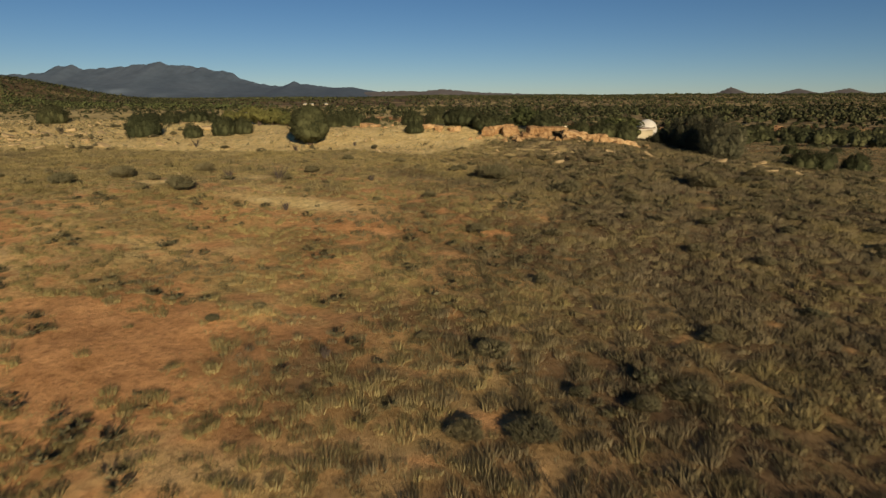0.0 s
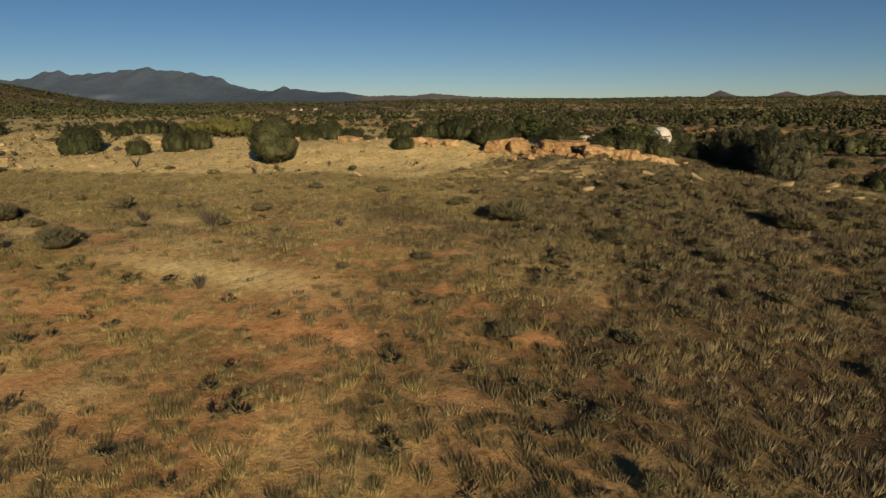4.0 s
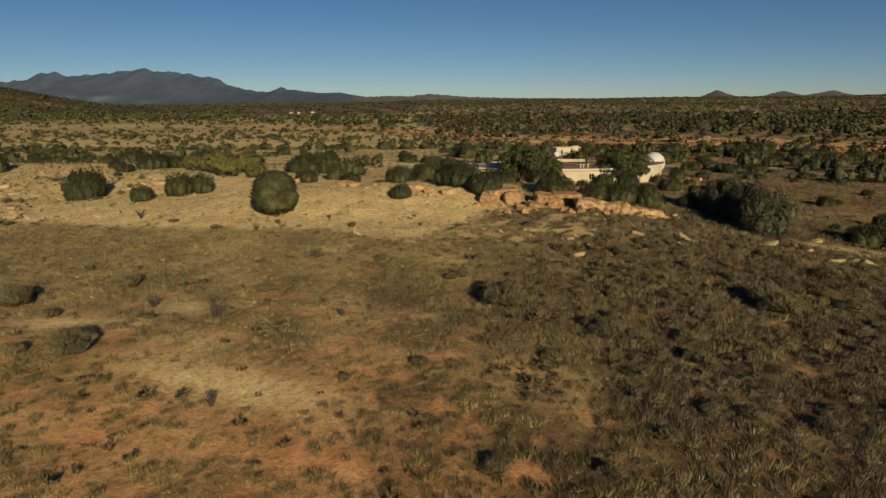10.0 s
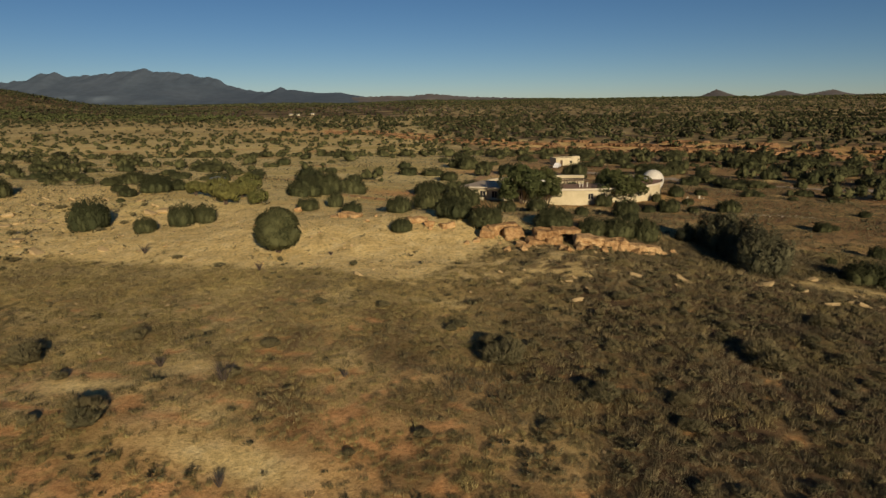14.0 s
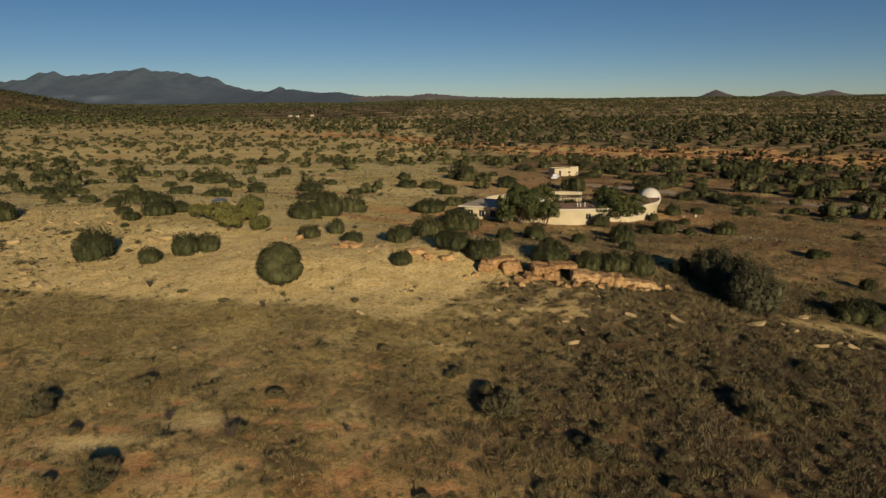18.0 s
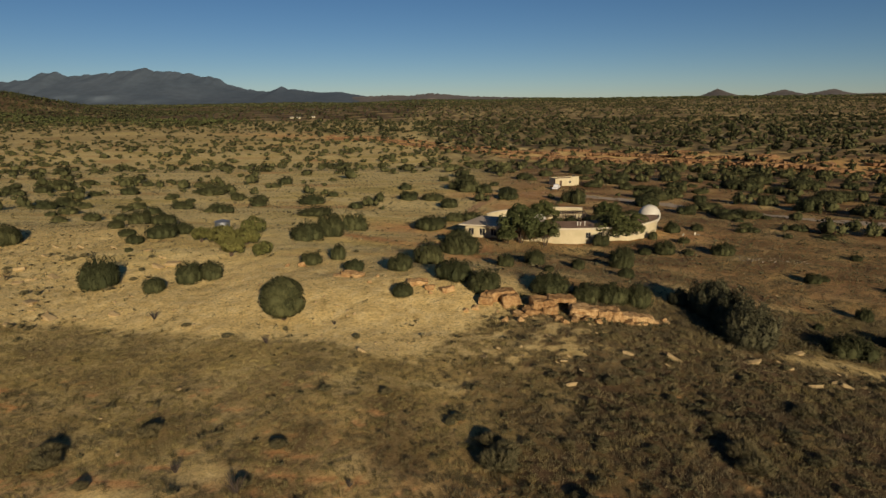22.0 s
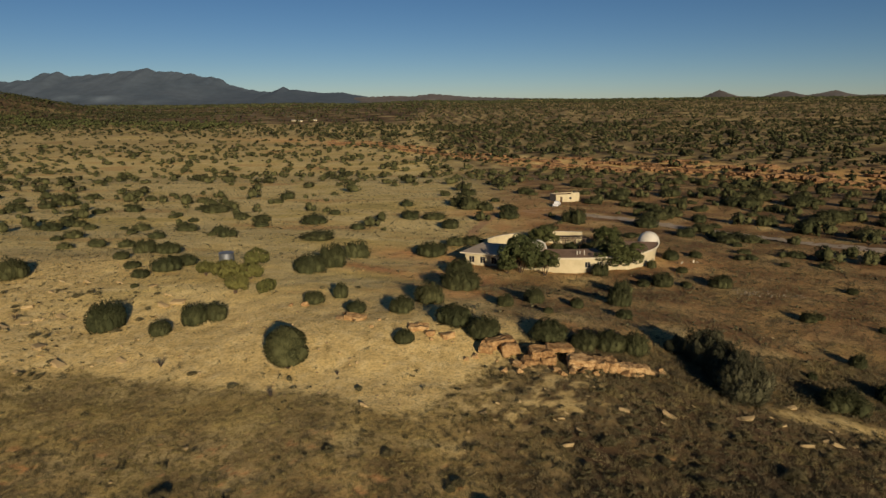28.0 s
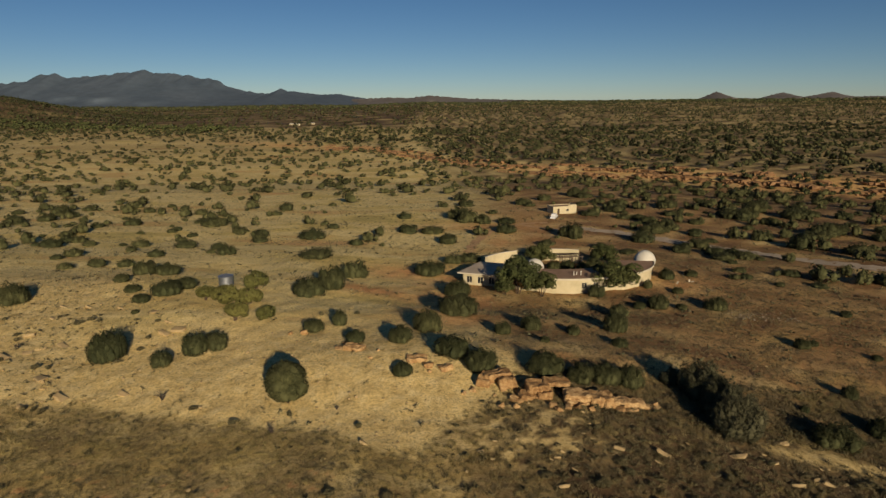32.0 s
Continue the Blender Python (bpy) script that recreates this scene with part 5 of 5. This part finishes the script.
many("horizon_woods", p, w, w * 0.42, LUMP, 39, JUNIPER, "dark woods along the horizon", "shrubs", 0.15)

p, rng = scatter(13000, -1500, -520, 900, 1750, lambda x, y: (np.abs(x) < 0.76 * y) * np.exp(-(((x + 960) / 420) ** 2) - ((y - 1300) / 380) ** 2), 40)
w = rng.uniform(4.0, 9.0, len(p))
many("hill_woods", p, w, w * 0.6, BUSH_TINY, 41, JUNIPER, "dark woods on the far hill", "shrubs")

p, rng = scatter(5200, -900, -280, 820, 1300, lambda x, y: 0.8 * np.exp(-((y - 1000 + 0.28 * (x + 457) + 30 * waves(x, y, 160, 95)) / 60) ** 2) * (x > -0.76 * y), 96)
w = rng.uniform(5.0, 12.0, len(p))
many("valley_trees", p, w, w * 0.6, BUSH_TINY, 97, ELM, "green trees along the far valley", "trees")

p, rng = scatter(4500, -620, 40, 560, 960, lambda x, y: (np.abs(x) < 0.74 * y) * np.clip(0.24 + 0.3 * waves(x, y, 70, 109) + 0.15 * waves(x, y, 22, 110), 0.03, 0.6), 111, 14.0)
w = 2.6 + 5.0 * rng.uniform(0, 1, len(p)) ** 1.5
many("plain_junipers", p, w, w * rng.uniform(0.4, 0.6, len(p)), BUSH_FAR, 112, JUNIPER, "dark junipers dotted over the far plain", "shrubs")

# blocks along the far scarp
rng = np.random.RandomState(44)
sx = np.concatenate([rng.uniform(60, 430, 4200), rng.uniform(-110, 60, 1200)])
tier = rng.choice([-11.0, -1.5, 0.5, 11.0, 24.0], len(sx), p=[0.10, 0.30, 0.16, 0.28, 0.16])
keep = waves(sx, 9 * tier, 46, 49) + 0.6 * waves(sx, 5 * tier, 15, 50) > np.where((tier < -10) | (tier > 20), 0.10, -0.25)
sx, tier = sx[keep], tier[keep]
sy = scarp_line(sx) + tier + 2.5 * waves(sx, tier, 30, 51) + rng.uniform(-0.9, 0.9, len(sx))
w = rng.uniform(1.0, 5.6, len(sx))
many("scarp_blocks", np.stack([sx, sy], 1), w, 0.35 + np.minimum(w, 3.2) * rng.uniform(0.08, 0.34, len(sx)), BLOCK, 45, SCARP, "orange sandstone blocks along the scarp", "rocks", 0.22, 0.6)

p, rng = scatter(9000, -200, 430, 280, 640, lambda x, y: (np.abs(y - scarp_line(x) - 9) < 19) * np.clip(0.5 + 0.6 * waves(x, y, 26, 98), 0.05, 1), 99, 6.0)
w = rng.uniform(2.0, 5.4, len(p))
many("scarp_shrubs", p, w, w * rng.uniform(0.38, 0.6, len(p)), BUSH_MID, 100, JUNIPER, "dark junipers between the ledges of the scarp", "shrubs")

# loose stones on the pale flank and the ridge
p, rng = scatter(7500, -75, 45, 25, 110, lambda x, y: np.clip(0.06 + areas(x, y)[0] * (0.45 + 0.5 * waves(x, y, 8, 48) + 0.3 * (x < -34)), 0, 1), 46)
w = 0.09 + 0.30 * rng.uniform(0, 1, len(p)) ** 4
many("loose_stones", p, w, w * 0.55, GRIT, 47, PEBBLE, "loose pale stones strewn over the slope", "stones", 0.2)


# ---------------------------------------------------------------- grass tufts
def grass(name, p, size, tint, seed, blades=22, label="tufts of dry grass", wide=0.02, cool=0.0, tall=0.6):
    """Tufts of fine blades that fan out from the foot."""
    rng = np.random.RandomState(seed)
    n = len(p)
    z = ground(p[:, 0], p[:, 1]) - 0.03
    vs, ts = [], []
    for k in range(blades):
        a = rng.uniform(0, 2 * np.pi, n)
        r = 0.42 * size * np.sqrt(rng.uniform(0, 1, n))
        lean = r + rng.uniform(0.0, 0.35, n) * size
        h = tall * size * rng.uniform(0.55, 1.0, n) * np.clip(1.05 - 0.6 * lean / size, 0.3, 1)
        ca, sa = np.cos(a), np.sin(a)
        cx, cy = p[:, 0] + ca * r, p[:, 1] + sa * r
        b = a + np.pi / 2 + rng.uniform(-0.9, 0.9, n)
        wx, wy = np.cos(b) * wide, np.sin(b) * wide
        tip = np.stack([p[:, 0] + ca * lean, p[:, 1] + sa * lean, z + h], 1)
        vs.append(np.stack([np.stack([cx - wx, cy - wy, z], 1), np.stack([cx + wx, cy + wy, z], 1), tip], 1))
        ts.append(np.repeat(np.clip(tint + rng.normal(0, 0.10, n), 0, 1), 3))
    v = np.concatenate(vs).reshape(-1, 3)
    me = mesh_of(name, v, np.arange(len(v)).reshape(-1, 3))
    a = me.attributes.new("tint", "FLOAT", "POINT")
    a.data.foreach_set("value", np.concatenate(ts).astype(np.float32))
    a = me.attributes.new("cool", "FLOAT", "POINT")
    a.data.foreach_set("value", np.tile(np.repeat(cool * np.ones(n), 3), blades).astype(np.float32))
    return tagged(part(name, me, GRASS), label, "grass", kind="stuff")


def sward(x, y):
    pale, red, thatch, brush = areas(x, y)
    fan = np.abs(x) < 0.75 * (y + 22) + 3
    clump = np.clip(0.66 + 0.65 * waves(x, y, 1.25, 51) + 0.25 * waves(x, y, 9, 52) + 0.12 + 0.2 * step(x, -6, 14) + 0.16 * (1 - step(x, -10, 0)), 0.05, 1)
    return fan * clump * np.clip(0.8 * np.maximum(thatch, brush) + 0.78 * (1 - pale), 0, 1) * (1 - 0.95 * bare_patches(x, y) * (y < 50)) * (1 - 0.9 * pale)


def grass_looks(p, rng):
    cool = np.clip(0.24 + 0.62 * np.maximum(areas(p[:, 0], p[:, 1])[3], brush_zone(p[:, 0], p[:, 1])) + 0.3 * waves(p[:, 0], p[:, 1], 14, 59) + 0.25 * waves(p[:, 0], p[:, 1], 3, 60) + rng.normal(0, 0.18, len(p)), 0, 1)
    tint = np.clip(0.45 + 0.10 * waves(p[:, 0], p[:, 1], 17, 54) + 0.12 * waves(p[:, 0], p[:, 1], 6.3, 57) + 0.16 * waves(p[:, 0], p[:, 1], 2.2, 58) + rng.normal(0, 0.09, len(p)), 0, 1)
    return cool, tint


def tussocks(x, y):
    """Where the larger tussocks stand: thick on the brushy side, sparse on the sand."""
    return sward(x, y) * np.clip(0.75 + 0.25 * np.maximum(areas(x, y)[3], brush_zone(x, y)), 0, 1)


def tussock_shape(seed, blades):
    """A bushy tussock one metre wide and high: fine blades that fan out and arch over."""
    rng = np.random.RandomState(seed)
    a = rng.uniform(0, 2 * np.pi, blades)
    r0 = 0.40 * np.sqrt(rng.uniform(0, 1, blades))
    tilt = 0.2 + 1.6 * r0 + rng.uniform(-0.2, 0.4, blades)
    high = rng.uniform(0.5, 1.0, blades) * np.cos(0.6 * tilt)
    r1 = r0 + 0.30 * tilt * rng.uniform(0.5, 1.0, blades)
    ca, sa = np.cos(a), np.sin(a)
    b = a + np.pi / 2 + rng.uniform(-0.9, 0.9, blades)
    w = rng.uniform(0.014, 0.030, blades)
    foot = np.full(blades, -0.05)
    p0 = np.stack([ca * r0 - w * np.cos(b), sa * r0 - w * np.sin(b), foot], 1)
    p1 = np.stack([ca * r0 + w * np.cos(b), sa * r0 + w * np.sin(b), foot], 1)
    p2 = np.stack([ca * r1, sa * r1, high], 1)
    o = np.stack([ca * (0.15 + r0), sa * (0.15 + r0), np.full(blades, 0.75)], 1)
    o = o / np.linalg.norm(o, axis=1)[:, None]
    i = np.arange(blades)
    return np.concatenate([p0, p1, p2]), np.stack([i, blades + i, 2 * blades + i], 1), np.concatenate([o, o, o])


def bushy(name, count, area, size, seed, blades, label, shade=0.0, where=None):
    """A sward of tussocks, larger and greyer on the brushy side."""
    p, rng = scatter(count, *area, where or tussocks, seed)
    cool, tint = grass_looks(p, rng)
    side = brush_zone(p[:, 0], p[:, 1])
    w = rng.uniform(*size, len(p)) * (0.86 + 0.24 * side)
    for k in range(3):
        q = np.arange(len(p)) % 3 == k
        many(name, p[q], w[q], w[q] * rng.uniform(0.34, 0.66, q.sum()), tussock_shape(seed + k, blades), seed + 5 + k, TUSSOCK, label, "grass", 0.05, looks={"tint": np.clip(tint[q] + shade, 0, 1), "cool": cool[q]})


bushy("tussocks", 24000, (-42, 42, -10, 28), (0.30, 0.66), 53, 54, "bushy tussocks of dry grey-olive grass")
bushy("slope_tussocks", 36000, (-62, 62, 28, 68), (0.34, 0.78), 173, 32, "dry bushy tussocks on the slope", 0.0)
p, rng = scatter(52000, -42, 42, -10, 28, sward, 54)
cool, tint = grass_looks(p, rng)
grass("grass_tufts", p, rng.uniform(0.16, 0.34, len(p)), tint, 56, 11, "low tufts of dry bunch grass on red sand", 0.011, cool, 0.55)
p, rng = scatter(56000, -62, 62, 28, 68, sward, 74)
cool, tint = grass_looks(p, rng)
grass("slope_grass", p, rng.uniform(0.2, 0.42, len(p)), tint, 76, 6, "dry bunch grass on the slope", 0.017, cool)
bushy("yard_tussocks", 26000, (-2, 78, 60, 125), (0.30, 0.62), 273, 14, "low dry tussocks on the red ground round the house", -0.08,
      lambda x, y: (x < 0.75 * (y + 10)) * step(x - 0.5 * np.maximum(80 - y, 0), -2, 10) * np.clip(0.55 + 0.4 * waves(x, y, 3.5, 91) + 0.2 * waves(x, y, 15, 92), 0.05, 1) * (1 - 0.8 * np.clip(red_yard(x, y), 0, 1)) * ((((x - 25) / 21) ** 2 + ((y - 126.5) / 17) ** 2) > 1))
bushy("flank_tussocks", 16000, (-78, 4, 52, 104), (0.25, 0.6), 373, 14, "sparse dry tussocks on the pale flank", -0.05,
      lambda x, y: np.clip(0.30 + 0.45 * waves(x + 0.8 * y, y - 0.8 * x, 6, 93) + 0.35 * waves(x, y, 19, 94) + 0.25 * step(-x, 30, 48), 0.02, 1) * areas(x, y)[0] * 0.9)
p, rng = scatter(9000, -70, 70, -34, 50, lambda x, y: ((y < -9) | (np.abs(x) > 0.75 * (y + 22) + 2)) * np.clip(0.6 + 0.6 * waves(x, y, 3, 81), 0.05, 1), 82)
cool, tint = grass_looks(p, rng)
grass("outer_grass", p, rng.uniform(0.35, 0.7, len(p)), tint, 83, 16, "dry bunch grass beyond the slope", 0.018, cool, 0.62)
p, rng = scatter(75000, -110, 80, 56, 150, lambda x, y: (np.abs(x) < 0.75 * (y + 10)) * np.clip(0.3 + 0.35 * waves(x, y, 8, 56) + 0.35 * step(x, 0, 12), 0.03, 1) * (1 - 0.5 * areas(x, y)[0]) * (1 - 0.93 * np.clip(1.2 * red_yard(x, y), 0, 1)), 57)
tint = np.clip(0.62 + rng.normal(0, 0.16, len(p)) - 0.15 * step(p[:, 0], 0, 20), 0, 1)
grass("thin_grass", p, rng.uniform(0.2, 0.7, len(p)) * (0.6 + 0.4 * step(p[:, 0], 0, 12)), tint - 0.12 - 0.14 * step(p[:, 0], 0, 12) - 0.22 * areas(p[:, 0], p[:, 1])[0], 58, 9, "thin dry grass on the ridge and the flat", 0.028, cool=0.35 + 0.4 * step(p[:, 0], 0, 12))


p, rng = scatter(60000, -240, 190, 105, 330, lambda x, y: (np.abs(x) < 0.72 * y + 12) * np.clip(0.28 + 0.4 * waves(x, y, 30, 65) + 0.25 * waves(x, y, 9, 66), 0.02, 1) * (1 - 0.9 * np.clip(1.2 * red_yard(x, y), 0, 1)), 67)
tint = np.clip(0.16 + rng.normal(0, 0.14, len(p)), 0, 1)
grass("low_brush", p, rng.uniform(0.35, 1.0, len(p)), tint, 68, 7, "low dry brush dotted over the flat", 0.07, cool=0.6)


# ---------------------------------------------------------------- small shrubs in the grass
TUFT = crown_mesh("", 93, 2, 46, 0.20, spiky=0.8, core=0.12, heart=0.3, reach=(0.12, 0.36), slim=0.13, long=1.5)
p, rng = scatter(6500, -45, 50, 24, 62, lambda x, y: (np.abs(x) < 0.75 * (y + 16) + 2) * (0.10 + 0.9 * brush_zone(x, y)) * np.clip(0.45 + 0.3 * waves(x, y, 7, 77) + 0.2 * waves(x, y, 17, 78), 0.06, 1) * (1 - areas(x, y)[0]) * (1 - bare_patches(x, y)), 79)
w = 0.4 + 0.7 * rng.uniform(0, 1, len(p)) ** 1.8
q, _ = scatter(1500, -24, 6, -2, 27, lambda x, y: (np.abs(x) < 0.75 * (y + 20) + 2) * np.clip(0.10 + 0.5 * waves(x, y, 5, 84) + 0.2 * waves(x, y, 2, 85), 0.0, 0.6) * (1 - bare_patches(x, y)), 86)
p = np.concatenate([p, q])
w = np.concatenate([w, rng.uniform(0.35, 0.85, len(q))])
many("low_sagebrush", p, w, w * rng.uniform(0.4, 0.6, len(p)), TUFT, 80, SAGE, "low grey-olive sagebrush covering the slope", "shrubs")

p, rng = scatter(9000, -85, 2, 56, 112, lambda x, y: np.clip(0.16 + 0.5 * waves(x + 0.9 * y, y - 0.9 * x, 5, 101) + 0.3 * waves(x, y, 21, 102) + 0.3 * step(-x, 34, 50), 0, 0.6) * (0.25 + 0.75 * step(-x, 22, 44)) * (y > pale_edge(x)), 103, 1.2)
w = 0.35 + 0.7 * rng.uniform(0, 1, len(p)) ** 2.0
many("flank_sagebrush", p, w, w * rng.uniform(0.4, 0.6, len(p)), BUSH_TINY, 104, SAGE, "low olive brush dotted over the pale flank", "shrubs")
p, rng = scatter(16000, -150, 120, 66, 260, lambda x, y: (np.abs(x) < 0.74 * (y + 8)) * np.clip(0.20 + 0.45 * waves(x, y, 12, 105) + 0.3 * waves(x, y, 40, 106) + 0.30 * step(x, 20, 60), 0.02, 0.7) * ((x > 2) | (y > 104)) * (1 - 0.8 * np.clip(red_yard(x, y), 0, 1)) * ((((x - 25) / 21) ** 2 + ((y - 126.5) / 17) ** 2) > 1) * road_gap(x, y), 107, 1.6)
w = 0.4 + 1.1 * rng.uniform(0, 1, len(p)) ** 2.2
many("dark_brush", p, w, w * rng.uniform(0.4, 0.65, len(p)), BUSH_TINY, 108, JUNIPER_GREY, "low dark brush dotted over the flat", "shrubs")


def twig_shrub(x, y, wide, high, seed):
    """A leafless shrub of bent twigs."""
    rng = random.Random(seed)
    bm = bmesh.new()
    for k in range(26):
        a, s = rng.uniform(0, 6.28), rng.uniform(0.2, 0.5) * wide
        h = high * rng.uniform(0.6, 1.0)
        dx, dy = math.cos(a) * s, math.sin(a) * s
        tube(bm, [(dx * 0.1, dy * 0.1, -0.05), (dx * 0.45 + rng.uniform(-0.05, 0.05), dy * 0.45, h * 0.5), (dx, dy, h)], [0.022, 0.016, 0.005], 4)
    e = thing("dead_shrub", "leafless grey dead shrub in the dry grass", "shrub", "dead shrubs", at=(x, y, float(ground(x, y))))
    part("brushwood", bm, TWIG, e)
    return e


SHRUB_SPOTS = [(4.4, 37.3, 2.0), (3.3, 38.7, 1.4), (5.2, 28.2, 0.7), (8.1, 33.0, 0.8), (9.0, 31.8, 0.8), (12.9, 31.4, 1.1), (12.3, 28.6, 1.1), (20.1, 37.5, 2.0), (11.1, 39.0, 1.0), (8.8, 39.1, 0.8), (-17.7, 29.5, 1.5), (-25.1, 36.5, 1.6), (-21.6, 33.9, 0.9), (-4.1, 26.0, 0.5), (-0.9, 27.5, 0.7), (1.4, 42.2, 0.9), (0.8, 41.6, 0.8), (-4.1, 46.0, 0.9), (27.5, 43.4, 1.4), (14.0, 47.4, 1.2), (14.2, 37.9, 0.9), (20.3, 42.6, 1.1), (-20.0, 40.2, 1.4), (-10.7, 38.2, 1.0), (25.3, 37.2, 1.1)]
SHRUB_SPOTS += [(-6.5, 8.7, 0.4), (-0.5, 6.6, 0.4), (-7.7, 7.2, 0.4), (-17.4, 28.5, 1.5), (-25.9, 37.9, 1.7), (-27.3, 32.3, 1.5), (3.8, 35.8, 2.1), (8.9, 31.9, 1.7), (1.9, 19.8, 0.9), (4.8, 27.1, 0.4), (15.1, 22.7, 0.8), (-11.8, 33.7, 1.1), (20.2, 36.4, 2.0)]
DEAD_SPOTS = [(-12.0, 33.2, 1.7), (-16.5, 35.6, 1.1), (-5.4, 33.8, 0.6), (-3.4, 4.7, 0.4), (-9.3, 24.1, 0.8), (-29.9, 64.0, 1.4), (-10.4, 60.5, 0.6), (-16.2, 56.5, 1.2), (-54.0, 77.5, 1.4)]
for k, (x, y, w) in enumerate(SHRUB_SPOTS):
    plant("sage", x, y, 1.15 * w, 0.6 * w, "shrubs in the grass")
# shrubs added in a row to stand in for a dark shadow line on the ground
for k in range(5):
    plant("sage", 0.8 + 1.6 * k, 0.8 + 0.7 * k + 0.9 * math.sin(4 * k), 0.95 + 0.4 * math.sin(2 * k), 0.36, "shrubs in the grass")
for k, (x, y, w) in enumerate(DEAD_SPOTS):
    twig_shrub(x, y, w, 0.8 * w, 300 + k)
p, rng = scatter(900, -50, 50, 4, 60, lambda x, y: (np.abs(x) < 0.72 * (y + 14)) * np.clip(0.04 + 0.30 * step(x, -4, 14) + 0.2 * waves(x, y, 14, 61), 0, 1), 62)
q, _ = scatter(700, -72, -8, 60, 92, lambda x, y: (0.30 + 0.5 * waves(x, y, 9, 63)) * (0.25 + 0.75 * (x < -34)), 64)
p = np.concatenate([p[:80], q[:45]])
for x, y in p:
    plant("small", x, y, rng.uniform(0.6, 1.2), rng.uniform(0.4, 0.6), "shrubs in the grass")

# ---------------------------------------------------------------- pale rubble and boards right of the house
rng = np.random.RandomState(88)
p = np.stack([rng.uniform(47.5, 58.0, 90), rng.normal(97.0, 1.6, 90)], 1)
w = 0.10 + 0.25 * rng.uniform(0, 1, 90) ** 2
many("rubble", p, w, w * 0.6, GRIT, 89, PALE_RUBBLE, "pale rubble strewn on the red ground by the house", "stones", 0.25)


def loose_board(x, y, long, tilt, turn):
    """A weathered white board that lies or leans on the ground."""
    bm = bmesh.new()
    box(bm, -long / 2, long / 2, -0.14, 0.14, -0.02, 0.02)
    bmesh.ops.bevel(bm, geom=bm.edges[:], offset=0.006, segments=1, affect="EDGES")
    ob = part("loose_board", bm, TRIM)
    ob.matrix_world = Matrix.Translation((x, y, float(ground(x, y)) + 0.5 * long * math.sin(tilt))) @ Euler((0.3, -tilt, turn)).to_matrix().to_4x4()
    return tagged(ob, "weathered white board leaning on red ground", "board", "boards by the dome")


for x, y, long, tilt, turn in ((46.6, 118.6, 0.6, 0.9, 0.4), (49.6, 120.4, 0.6, 1.0, 1.2), (50.4, 120.8, 0.5, 0.15, 0.2)):
    loose_board(x, y, long, tilt, turn)
